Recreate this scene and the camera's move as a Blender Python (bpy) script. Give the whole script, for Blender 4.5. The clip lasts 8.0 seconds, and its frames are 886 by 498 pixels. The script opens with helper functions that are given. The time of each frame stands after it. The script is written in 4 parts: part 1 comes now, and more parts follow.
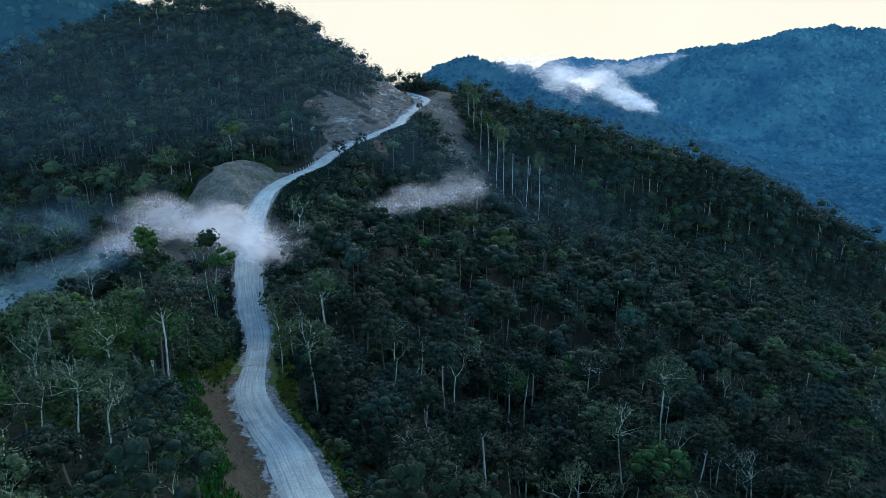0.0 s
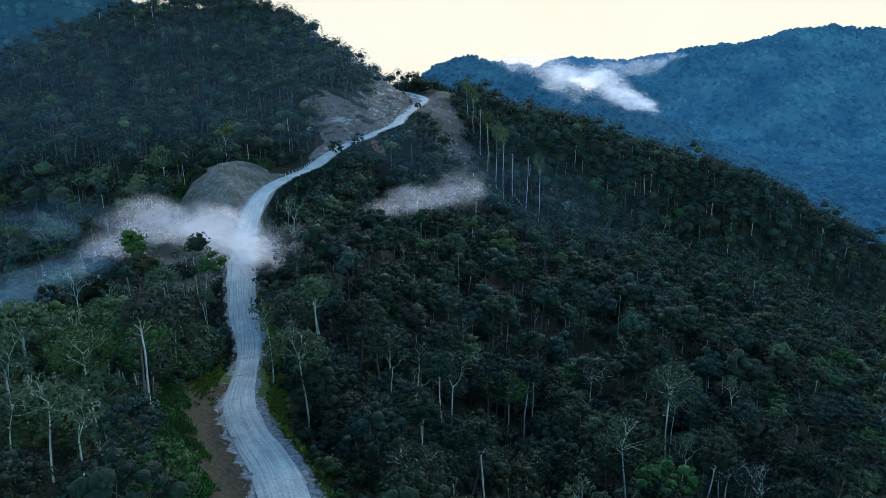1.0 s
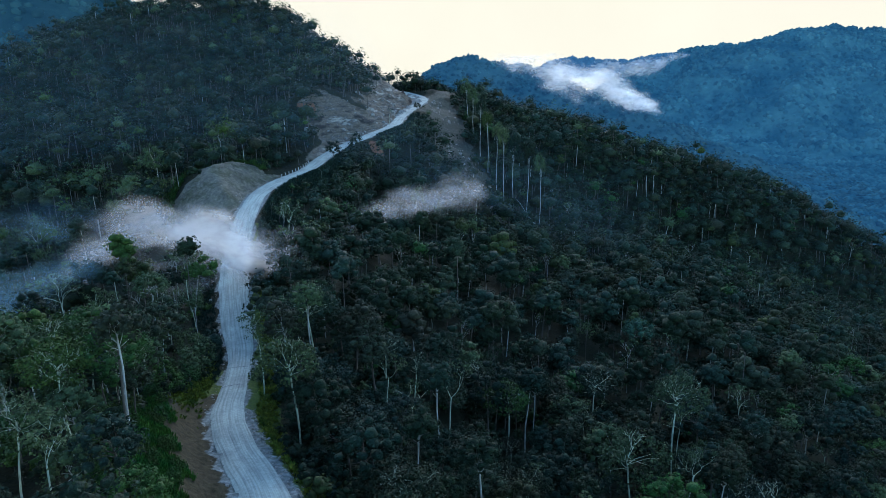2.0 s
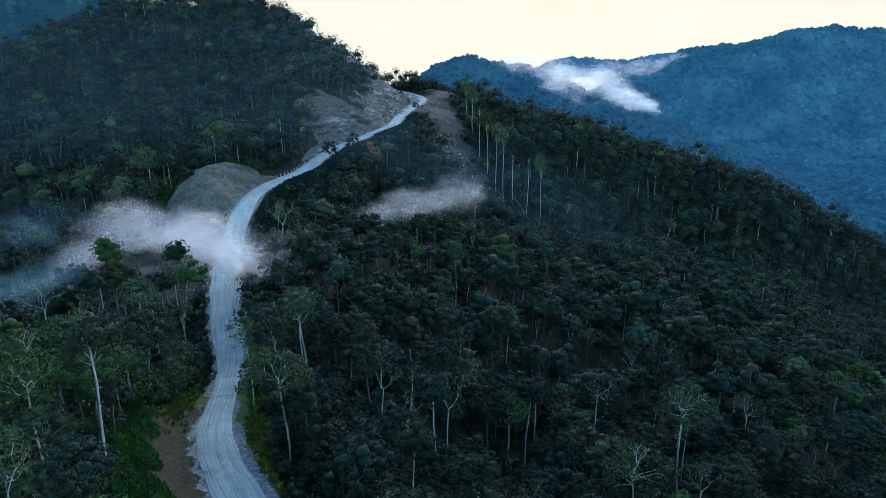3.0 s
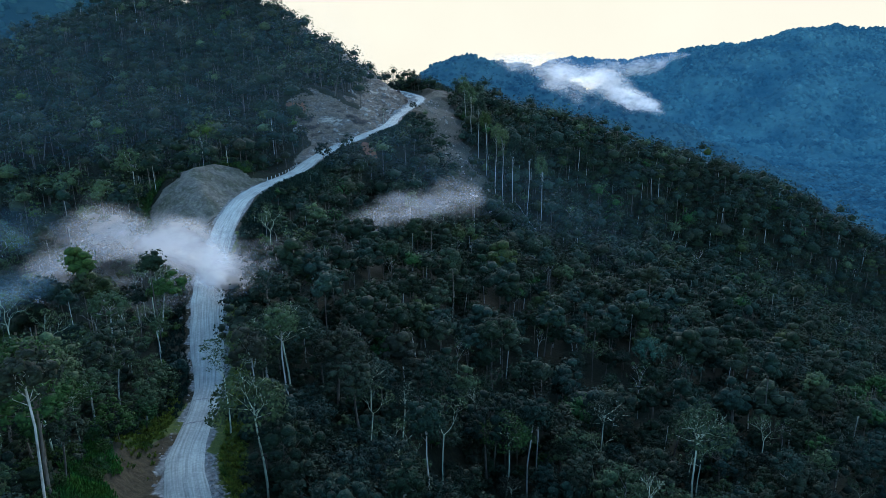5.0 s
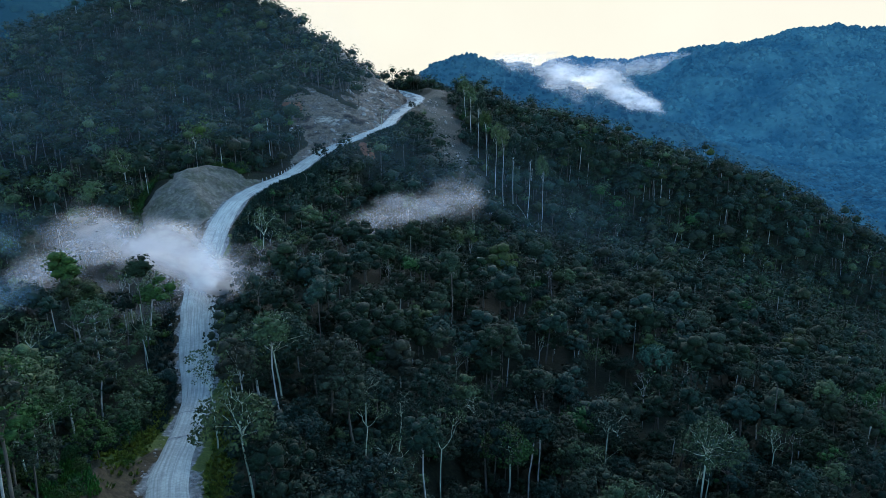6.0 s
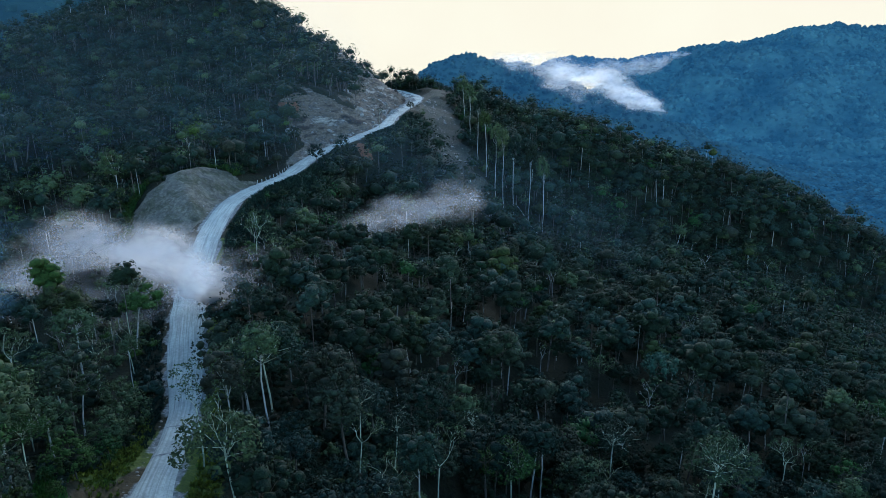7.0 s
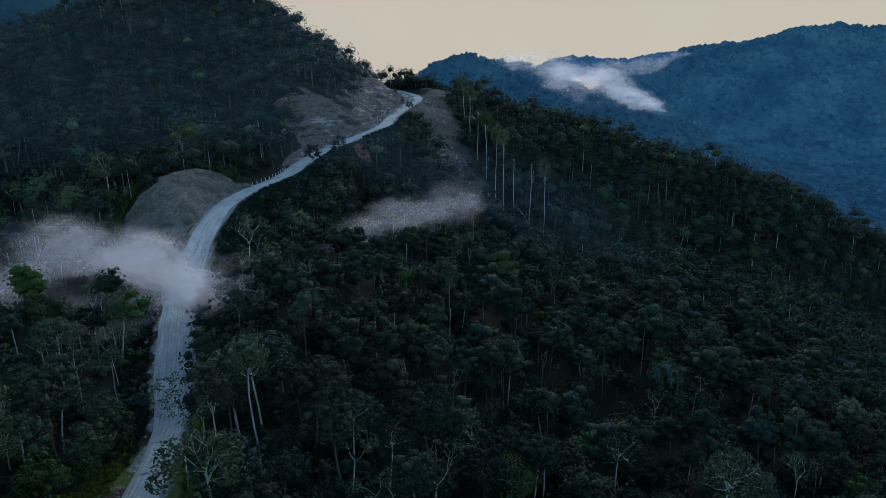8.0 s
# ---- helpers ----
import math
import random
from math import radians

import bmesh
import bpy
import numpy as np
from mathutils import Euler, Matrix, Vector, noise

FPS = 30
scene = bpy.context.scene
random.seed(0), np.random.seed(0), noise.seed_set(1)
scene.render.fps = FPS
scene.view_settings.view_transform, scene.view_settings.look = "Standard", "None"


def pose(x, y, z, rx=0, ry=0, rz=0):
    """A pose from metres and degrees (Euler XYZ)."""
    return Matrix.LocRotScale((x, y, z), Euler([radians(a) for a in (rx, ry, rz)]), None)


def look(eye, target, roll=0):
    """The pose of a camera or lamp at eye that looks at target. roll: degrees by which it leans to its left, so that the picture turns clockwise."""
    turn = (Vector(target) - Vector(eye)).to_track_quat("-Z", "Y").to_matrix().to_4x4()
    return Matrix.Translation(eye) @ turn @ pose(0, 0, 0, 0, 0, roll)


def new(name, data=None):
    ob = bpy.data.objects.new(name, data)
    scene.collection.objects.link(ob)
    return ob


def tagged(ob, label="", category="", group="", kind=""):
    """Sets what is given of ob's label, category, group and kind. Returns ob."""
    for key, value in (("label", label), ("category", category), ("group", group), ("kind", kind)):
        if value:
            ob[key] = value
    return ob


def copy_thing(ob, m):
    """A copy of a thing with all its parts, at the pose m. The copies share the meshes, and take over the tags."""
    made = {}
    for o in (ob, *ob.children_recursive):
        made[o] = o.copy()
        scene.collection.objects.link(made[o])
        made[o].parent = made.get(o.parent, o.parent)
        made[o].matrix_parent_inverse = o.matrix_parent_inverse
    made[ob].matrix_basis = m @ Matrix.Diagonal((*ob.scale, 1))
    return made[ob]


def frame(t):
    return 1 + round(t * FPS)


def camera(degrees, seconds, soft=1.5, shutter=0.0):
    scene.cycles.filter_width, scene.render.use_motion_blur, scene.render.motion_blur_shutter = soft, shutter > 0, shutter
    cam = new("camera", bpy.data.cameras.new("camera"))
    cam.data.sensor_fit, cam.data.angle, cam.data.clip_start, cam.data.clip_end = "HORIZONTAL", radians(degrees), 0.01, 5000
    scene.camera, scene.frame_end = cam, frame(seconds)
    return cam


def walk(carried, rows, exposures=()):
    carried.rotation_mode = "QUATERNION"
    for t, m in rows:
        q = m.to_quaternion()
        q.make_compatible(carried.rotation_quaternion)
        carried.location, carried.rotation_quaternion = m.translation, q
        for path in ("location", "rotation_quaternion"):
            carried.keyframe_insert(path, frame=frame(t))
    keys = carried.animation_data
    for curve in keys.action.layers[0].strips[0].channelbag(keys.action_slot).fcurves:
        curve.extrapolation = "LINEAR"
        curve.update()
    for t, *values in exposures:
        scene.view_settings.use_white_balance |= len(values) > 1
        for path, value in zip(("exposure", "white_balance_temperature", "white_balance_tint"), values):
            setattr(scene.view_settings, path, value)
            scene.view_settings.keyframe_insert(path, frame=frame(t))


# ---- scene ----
cam = camera(65.0, 8.0, 0.85)
PATH = [
    (0, (-0.054, 0.059, 119.868), (0.059, 1.977, 119.311), -1.0),
    (0.5, (0.492, 3.563, 119.632), (0.606, 5.48, 119.074), -1.0),
    (1, (1.027, 7.034, 119.373), (1.141, 8.951, 118.815), -1.0),
    (1.5, (1.57, 10.505, 119.098), (1.683, 12.422, 118.54), -1.0),
    (3, (3.031, 20.975, 118.067), (3.146, 22.893, 117.509), -0.9),
    (3.5, (3.546, 24.453, 117.778), (3.661, 26.37, 117.22), -0.9),
    (4, (4.049, 27.922, 117.472), (4.165, 29.839, 116.914), -0.9),
    (4.5, (4.539, 31.407, 117.181), (4.655, 33.324, 116.623), -0.9),
    (6, (5.96, 41.934, 116.213), (6.076, 43.851, 115.654), -0.9),
    (6.5, (6.439, 45.457, 115.951), (6.555, 47.374, 115.393), -0.9),
    (7, (6.926, 49.019, 115.662), (7.042, 50.935, 115.103), -1.0),
    (7.5, (7.45, 52.572, 115.386), (7.566, 54.489, 114.827), -1.0),
    (8, (7.996, 56.167, 115.142), (8.111, 58.084, 114.583), -1.0),
]
walk(cam, [(t, look(eye, target, roll)) for t, eye, target, roll in PATH],
     exposures=[(0, 2.08, 5740, 5), (6.6, 2.08, 5740, 5), (7.0, 2.05, 5780, 5), (7.5, 1.77, 5870, 7), (8.0, 1.2, 5980, 11)])

# ---- sky and light ----
world = bpy.data.worlds.new("dawn_sky")
scene.world = world
world.use_nodes = True
wn = world.node_tree.nodes
sky = wn.new("ShaderNodeTexSky")
sky.sky_type, sky.sun_disc = "NISHITA", False
sky.sun_elevation, sky.sun_rotation = radians(14), radians(8)
sky.altitude, sky.air_density, sky.dust_density, sky.ozone_density = 900, 1.2, 1.0, 3.0
wn["Background"].inputs["Strength"].default_value = 0.12
world.node_tree.links.new(sky.outputs[0], wn["Background"].inputs["Color"])

sun = new("sun", bpy.data.lights.new("sun", "SUN"))
sun.data.energy, sun.data.angle, sun.data.color = 0.7, radians(30), (1.0, 0.95, 0.88)
sun.matrix_world = look((60, 430, 150), (0, 0, 0))


# ---- shape of the land ----
def knots(v, xs, ys):
    """A smooth curve through knots (monotone enough for land)."""
    xs, ys = np.asarray(xs, float), np.asarray(ys, float)
    m = np.gradient(ys, xs)
    v = np.clip(v, xs[0], xs[-1])
    i = np.clip(np.searchsorted(xs, v) - 1, 0, len(xs) - 2)
    h = xs[i + 1] - xs[i]
    s = (v - xs[i]) / h
    return ((1 + 2 * s) * (1 - s) ** 2 * ys[i] + s * (1 - s) ** 2 * h * m[i]
            + s * s * (3 - 2 * s) * ys[i + 1] + s * s * (s - 1) * h * m[i + 1])


def step(a, b, v):
    s = np.clip((v - a) / (b - a), 0, 1)
    return s * s * (3 - 2 * s)


def rough(x, y, size, seed):
    """Smooth noise from rotated waves, about -1 to 1."""
    rng = np.random.default_rng(seed)
    total = 0
    for k in range(7):
        a, p, q = rng.uniform(0, 6.283, 3)
        f = 6.283 / (size * rng.uniform(0.7, 1.5))
        total = total + np.sin((x * np.cos(a) + y * np.sin(a)) * f + p + 1.3 * np.sin((y * np.cos(a) - x * np.sin(a)) * f * 0.6 + q))
    return total / 3.5


ROAD_Y = [-80, 60, 107, 122, 139, 157, 173, 196, 222, 249, 279, 321, 344, 366, 384, 411, 431, 448, 470, 525, 572, 609, 645, 669, 700, 745]
ROAD_X = [30, 2, -19, -24.5, -32.5, -38.8, -41.2, -44.5, -51.5, -57.5, -61.8, -65.4, -65, -58.5, -49, -41, -32.5, -20.5, -6, 4, 13, 20, 19.5, 12.5, 0, -30]
ROAD_ZY = [-80, 60, 123, 155, 180, 206, 240, 297, 345, 394, 430, 466, 540, 615, 650, 690, 745]
ROAD_ZZ = [58, 48, 44.2, 40.5, 37.8, 36.8, 40.5, 49.6, 54, 58.1, 63, 68.6, 72.2, 75.2, 76.6, 78.6, 79]
ROAD_HY = [-80, 107, 139, 160, 175, 196, 222, 249, 279, 320, 400, 560, 610, 650, 690, 745]
ROAD_HW = [4.0, 4.2, 3.9, 3.5, 3.1, 3.4, 4.6, 5.0, 4.4, 4.2, 4.0, 4.2, 5.6, 6.6, 5.5, 4.0]


def road_x(y):
    return knots(y, ROAD_Y, ROAD_X)


def road_z(y):
    return knots(y, ROAD_ZY, ROAD_ZZ)


def road_half(y):
    return knots(y, ROAD_HY, ROAD_HW)


LINE_Y = np.arange(-80, 745.1, 2.0)
LINE_X = road_x(LINE_Y)


def road_near(x, y):
    """Signed distance from the road's middle (plus: downhill side) and the y of the nearest place on it."""
    shape, x, y = np.shape(x), np.ravel(x).astype(float), np.ravel(y).astype(float)
    best, at = np.full(x.shape, 1e9), np.zeros(x.shape)
    for lx, ly in zip(LINE_X, LINE_Y):
        d = (x - lx) ** 2 + (y - ly) ** 2
        near = d < best
        best[near], at[near] = d[near], ly
    side = np.where(x > road_x(np.clip(y, -80, 745)), 1.0, -1.0)
    return (np.sqrt(best) * side).reshape(shape), at.reshape(shape)


def land_natural(x, y):
    xr = road_x(np.clip(y, -80, 745))
    # downhill side: a long fall to the right that rises to the wooded ridge
    right = 34 - 0.29 * (x + 22) - 0.0006 * np.clip(x - 150, 0, 500) ** 2
    start = np.minimum(380 - 45 * np.exp(-((x - 42) / 25) ** 2) + 0.75 * np.clip(x - 60, 0, 400), 432 + 0.1 * x)
    end = 592 - 0.12 * x
    crest = 53 + knots(x, [60, 100, 142, 185, 227, 257, 300, 345, 420], [0, 6, 10, 7, 10, 14, 15, 16, 16])
    right = right + crest * step(start, end, y) - 0.35 * np.clip(y - end - 45 - 60 * (1 - step(60, 110, x)), 0, 800)
    right = right + 13 * np.exp(-((x - 48) / 34) ** 2 - ((y - 650) / 50) ** 2)
    right = right - 13 * np.exp(-((x - 42) / 30) ** 2 - ((y - 212) / 48) ** 2)
    right = right - 9 * np.exp(-((x - 34) / 20) ** 2 - ((y - 165) / 30) ** 2)
    # uphill side: hillock, spur above the cut, and the big hill
    left = knots(y, [-80, 100, 140, 180, 215, 250, 300, 345, 421, 509, 590, 640, 700, 820, 1000],
                 [52, 55, 51, 37, 35, 33, 42, 50, 60, 85, 112, 129, 146, 150, 100])
    left = left + 7 * np.exp(-((x + 76) / 26) ** 2 - ((y - 222) / 30) ** 2)
    left = left + 16 * np.exp(-((x + 88) / 28) ** 2 - ((y - 354) / 32) ** 2)
    left = left - 0.27 * np.clip(-80 - x, 0, 160) * (1 - step(330, 450, y)) - 0.14 * np.clip(-150 - x, 0, 700) * step(380, 520, y)
    left = left + 17 * np.exp(-((x + 50) / 34) ** 2 - ((y - 478) / 42) ** 2)
    left = left + 0.10 * np.clip(-100 - x, 0, 120) * step(520, 640, y)
    left = left - 0.14 * np.clip(-235 - x, 0, 300) * step(520, 640, y)
    left = left - 0.8 * np.clip(y - 640, 0, 120) * step(-150, -70, x)
    left = left + 17 * np.exp(-((x + 125) / 75) ** 2 - ((y - 660) / 46) ** 2)
    left = left + 12 * np.exp(-((x + 54) / 25) ** 2 - ((y - 648) / 30) ** 2)
    flank = step(28, -70, x)
    left = np.where(left > 80, 80 + (left - 80) * flank, left)
    left = left - 0.3 * np.clip(y - 715, 0, 400) * step(-120, 0, x)
    left = left + 4 * np.exp(-((x + 30) / 22) ** 2 - ((y - 612) / 40) ** 2)
    w = step(-9, 9, x - xr)
    return left * (1 - w) + right * w + 1.6 * rough(x, y, 60, 3) + 0.7 * rough(x, y, 22, 4)


def land(x, y):
    """Height of the ground, and how much was cut (plus) or filled (minus) for the road."""
    x, y = np.asarray(x, float), np.asarray(y, float)
    nat = land_natural(x, y)
    far = np.clip(np.maximum(np.abs(x) - 420, y - 780), 0, 600) / 600
    nat = nat * (1 - step(0, 1, far)) - 190 * step(0, 1, far)
    d, at = road_near(x, y)
    gap = np.maximum(np.abs(d) - road_half(at) - 2.6, 0)
    bed = road_z(at) - 0.45
    up = 0.95 - 0.16 * step(285, 300, y) - 0.14 * step(400, 420, y) + 0.12 * rough(x, y, 14, 9)
    low, high = bed - (0.85 + 0.25 * step(400, 430, y)) * gap, bed + up * gap * (0.75 + 0.25 * np.minimum(gap / 6, 1))
    z = np.clip(nat, low, high)
    inside = (at > -79) & (at < 744)
    return np.where(inside, z, nat), np.where(inside, nat - z, 0), d, at


# ---- materials ----
def material(name, rough_value=0.8, spec=0.3):
    m = bpy.data.materials.new(name)
    m.use_nodes = True
    b = m.node_tree.nodes["Principled BSDF"]
    b.inputs["Roughness"].default_value = rough_value
    b.inputs["Specular IOR Level"].default_value = spec
    return m, m.node_tree.nodes, m.node_tree.links, b


def ramp(nodes, links, source, stops):
    r = nodes.new("ShaderNodeValToRGB")
    els = r.color_ramp.elements
    while len(els) < len(stops):
        els.new(0.5)
    for e, (p, c) in zip(els, stops):
        e.position, e.color = p, (*c, 1)
    links.new(source, r.inputs[0])
    return r.outputs[0]


def noise_tex(nodes, links, scale, detail=4, vec=None, rough_value=0.6):
    n = nodes.new("ShaderNodeTexNoise")
    n.inputs["Scale"].default_value, n.inputs["Detail"].default_value, n.inputs["Roughness"].default_value = scale, detail, rough_value
    if vec is None:
        vec = nodes.new("ShaderNodeTexCoord").outputs["Object"]
    links.new(vec, n.inputs["Vector"])
    return n.outputs[0]


def mixed(nodes, links, fac, a, b, blend="MIX"):
    m = nodes.new("ShaderNodeMix")
    m.data_type, m.blend_type = "RGBA", blend
    for sock, v in ((m.inputs[0], fac), (m.inputs[6], a), (m.inputs[7], b)):
        if isinstance(v, (int, float)):
            sock.default_value = v
        elif isinstance(v, tuple):
            sock.default_value = (*v, 1)
        else:
            links.new(v, sock)
    return m.outputs[2]


def maths(nodes, links, op, a, b=0.0):
    m = nodes.new("ShaderNodeMath")
    m.operation = op
    for sock, v in zip(m.inputs, (a, b)):
        if isinstance(v, (int, float)):
            sock.default_value = v
        else:
            links.new(v, sock)
    return m.outputs[0]


def attribute(nodes, name):
    a = nodes.new("ShaderNodeAttribute")
    a.attribute_name = name
    return a.outputs["Fac"]


def bumped(nodes, links, b, height, strength, distance):
    u = nodes.new("ShaderNodeBump")
    u.inputs["Strength"].default_value, u.inputs["Distance"].default_value = strength, distance
    links.new(height, u.inputs["Height"])
    links.new(u.outputs[0], b.inputs["Normal"])


def leaf_material(name, stops, sheen=0.12):
    m, n, l, b = material(name, 0.75, sheen)
    own = n.new("ShaderNodeObjectInfo").outputs["Random"]
    tint = maths(n, l, "FRACT", maths(n, l, "ADD", own, attribute(n, "tint")))
    base = ramp(n, l, tint, stops)
    isle = n.new("ShaderNodeNewGeometry").outputs["Random Per Island"]
    vary = ramp(n, l, isle, [(0.0, (0.82, 0.84, 0.84)), (0.6, (1.0, 1.0, 1.0)), (1.0, (1.28, 1.26, 1.2))])
    # clump noise also paints dark gaps and lighter sprays into the leaf colour
    clumps = noise_tex(n, l, 1.1, 4, None, 0.65)
    c = mixed(n, l, 1.0, base, vary, "MULTIPLY")
    l.new(mixed(n, l, 1.0, c, ramp(n, l, clumps, [(0.34, (0.55, 0.56, 0.58)), (0.52, (1.0, 1.0, 0.98)), (0.68, (1.6, 1.57, 1.45))]), "MULTIPLY"), b.inputs["Base Color"])
    sprays = noise_tex(n, l, 4.5, 3, None, 0.7)
    bumped(n, l, b, maths(n, l, "ADD", clumps, sprays), 0.8, 0.3)
    return m


def bark_material(name, a, c):
    m, n, l, b = material(name, 0.85, 0.2)
    v = n.new("ShaderNodeTexCoord").outputs["Object"]
    s = n.new("ShaderNodeMapping")
    s.inputs["Scale"].default_value = (1, 1, 0.25)
    l.new(v, s.inputs[0])
    f = noise_tex(n, l, 2.2, 5, s.outputs[0])
    l.new(ramp(n, l, f, [(0.3, a), (0.7, c)]), b.inputs["Base Color"])
    bumped(n, l, b, f, 0.4, 0.08)
    return m


LEAF = leaf_material("forest_leaves", [(0.0, (0.009, 0.019, 0.012)), (0.18, (0.022, 0.036, 0.016)), (0.32, (0.009, 0.020, 0.013)), (0.46, (0.020, 0.040, 0.026)), (0.60, (0.012, 0.020, 0.009)),
                                       (0.72, (0.042, 0.056, 0.034)), (0.82, (0.013, 0.030, 0.013)), (0.92, (0.030, 0.034, 0.022)), (1.0, (0.042, 0.060, 0.018))])
LEAF_PALE = leaf_material("grey_green_leaves", [(0.0, (0.072, 0.100, 0.044)), (0.5, (0.054, 0.083, 0.038)), (1.0, (0.090, 0.115, 0.050))])
LEAF_MID = leaf_material("blue_green_leaves", [(0.0, (0.020, 0.042, 0.032)), (0.5, (0.026, 0.046, 0.031)), (1.0, (0.019, 0.038, 0.030))])
LEAF_OLIVE = leaf_material("olive_leaves", [(0.0, (0.050, 0.072, 0.030)), (0.5, (0.042, 0.066, 0.032)), (1.0, (0.058, 0.074, 0.028))])
LEAF_TEAL = leaf_material("blue_grey_leaves", [(0.0, (0.040, 0.085, 0.058)), (0.5, (0.036, 0.080, 0.054)), (1.0, (0.044, 0.088, 0.060))])
LEAF_BRIGHT = leaf_material("fresh_green_leaves", [(0.0, (0.032, 0.084, 0.022)), (0.5, (0.052, 0.080, 0.018)), (1.0, (0.028, 0.074, 0.022))])
BARK = bark_material("pale_bark", (0.20, 0.195, 0.17), (0.54, 0.53, 0.48))
BARK_MOSS = bark_material("mossy_bark", (0.27, 0.31, 0.22), (0.62, 0.66, 0.49))
BARK_DARK = bark_material("brown_bark", (0.06, 0.05, 0.04), (0.17, 0.15, 0.125))


def ground_material():
    m, n, l, b = material("hillside_ground", 0.9, 0.15)
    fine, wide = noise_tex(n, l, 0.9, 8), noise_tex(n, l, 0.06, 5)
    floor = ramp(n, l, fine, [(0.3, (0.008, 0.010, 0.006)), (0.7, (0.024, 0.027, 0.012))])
    strata = noise_tex(n, l, 0.35, 6, None, 0.75)
    soil = mixed(n, l, wide, ramp(n, l, fine, [(0.25, (0.13, 0.11, 0.085)), (0.55, (0.20, 0.18, 0.145)), (0.8, (0.33, 0.31, 0.27))]),
                 ramp(n, l, fine, [(0.3, (0.15, 0.13, 0.10)), (0.75, (0.24, 0.215, 0.165))]))
    soil = mixed(n, l, ramp(n, l, noise_tex(n, l, 0.17, 6, None, 0.7), [(0.46, (0, 0, 0)), (0.60, (0.75, 0.75, 0.75))]), soil, ramp(n, l, fine, [(0.3, (0.05, 0.055, 0.03)), (0.75, (0.13, 0.13, 0.075))]))
    soil = mixed(n, l, 0.6, soil, ramp(n, l, strata, [(0.36, (0.25, 0.25, 0.27)), (0.5, (0.62, 0.61, 0.60)), (0.66, (1.2, 1.15, 1.08))]), "MULTIPLY")
    orange = ramp(n, l, fine, [(0.3, (0.12, 0.05, 0.028)), (0.75, (0.25, 0.115, 0.06))])
    grass = ramp(n, l, fine, [(0.3, (0.035, 0.055, 0.015)), (0.55, (0.075, 0.10, 0.02)), (0.8, (0.15, 0.155, 0.03))])
    gravel = ramp(n, l, fine, [(0.25, (0.06, 0.065, 0.06)), (0.5, (0.16, 0.17, 0.16)), (0.75, (0.36, 0.37, 0.35))])

    def edge(name):
        return ramp(n, l, maths(n, l, "ADD", attribute(n, name), maths(n, l, "MULTIPLY", maths(n, l, "SUBTRACT", fine, 0.5), 0.5)),
                    [(0.42, (0, 0, 0)), (0.58, (1, 1, 1))])
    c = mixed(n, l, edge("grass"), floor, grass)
    c = mixed(n, l, edge("bare"), c, soil)
    tilt = n.new("ShaderNodeMapping")
    tilt.inputs["Rotation"].default_value, tilt.inputs["Scale"].default_value = (0.35, 0.5, 0.2), (0.25, 0.25, 1.1)
    l.new(n.new("ShaderNodeTexCoord").outputs["Object"], tilt.inputs[0])
    beds = noise_tex(n, l, 0.22, 7, tilt.outputs[0], 0.65)
    rock = ramp(n, l, beds, [(0.37, (0.030, 0.026, 0.023)), (0.44, (0.095, 0.074, 0.054)), (0.50, (0.17, 0.135, 0.098)), (0.545, (0.082, 0.070, 0.057)), (0.62, (0.34, 0.295, 0.24))])
    rock = mixed(n, l, 0.8, rock, ramp(n, l, fine, [(0.3, (0.5, 0.5, 0.5)), (0.7, (1.35, 1.33, 1.3))]), "MULTIPLY")
    c = mixed(n, l, edge("rock"), c, rock)
    earth = mixed(n, l, strata, ramp(n, l, fine, [(0.3, (0.020, 0.014, 0.010)), (0.75, (0.085, 0.060, 0.042))]), ramp(n, l, fine, [(0.35, (0.022, 0.024, 0.008)), (0.75, (0.075, 0.062, 0.022))]))
    c = mixed(n, l, edge("earth"), c, earth)
    rubble = mixed(n, l, wide, ramp(n, l, fine, [(0.3, (0.022, 0.023, 0.024)), (0.55, (0.055, 0.054, 0.052)), (0.75, (0.17, 0.165, 0.155))]),
                   ramp(n, l, fine, [(0.3, (0.026, 0.034, 0.016)), (0.75, (0.075, 0.076, 0.045))]))
    c = mixed(n, l, edge("scree"), c, rubble)
    c = mixed(n, l, edge("gravel"), c, gravel)
    c = mixed(n, l, edge("orange"), c, orange)
    l.new(c, b.inputs["Base Color"])
    bumped(n, l, b, fine, 0.7, 0.5)
    return m


def road_material():
    m, n, l, b = material("pale_gravel_road", 0.85, 0.25)
    across, along = attribute(n, "across"), attribute(n, "along")
    v = n.new("ShaderNodeCombineXYZ")
    l.new(maths(n, l, "MULTIPLY", across, 2.2), v.inputs[0])
    l.new(maths(n, l, "MULTIPLY", along, 0.05), v.inputs[1])
    ruts = noise_tex(n, l, 1.0, 3, v.outputs[0], 0.5)
    fine, patch = noise_tex(n, l, 1.6, 8), noise_tex(n, l, 0.16, 6)
    c = ramp(n, l, ruts, [(0.26, (0.22, 0.232, 0.215)), (0.44, (0.34, 0.362, 0.325)), (0.60, (0.43, 0.46, 0.41)), (0.78, (0.31, 0.335, 0.30))])
    c = mixed(n, l, 0.55, c, ramp(n, l, fine, [(0.3, (0.55, 0.56, 0.57)), (0.7, (1.2, 1.2, 1.18))]), "MULTIPLY")
    c = mixed(n, l, 0.5, c, ramp(n, l, patch, [(0.35, (0.55, 0.57, 0.58)), (0.62, (1.15, 1.14, 1.10))]), "MULTIPLY")
    l.new(c, b.inputs["Base Color"])
    bumped(n, l, b, maths(n, l, "ADD", ruts, maths(n, l, "MULTIPLY", fine, 0.3)), 0.5, 0.2)
    return m


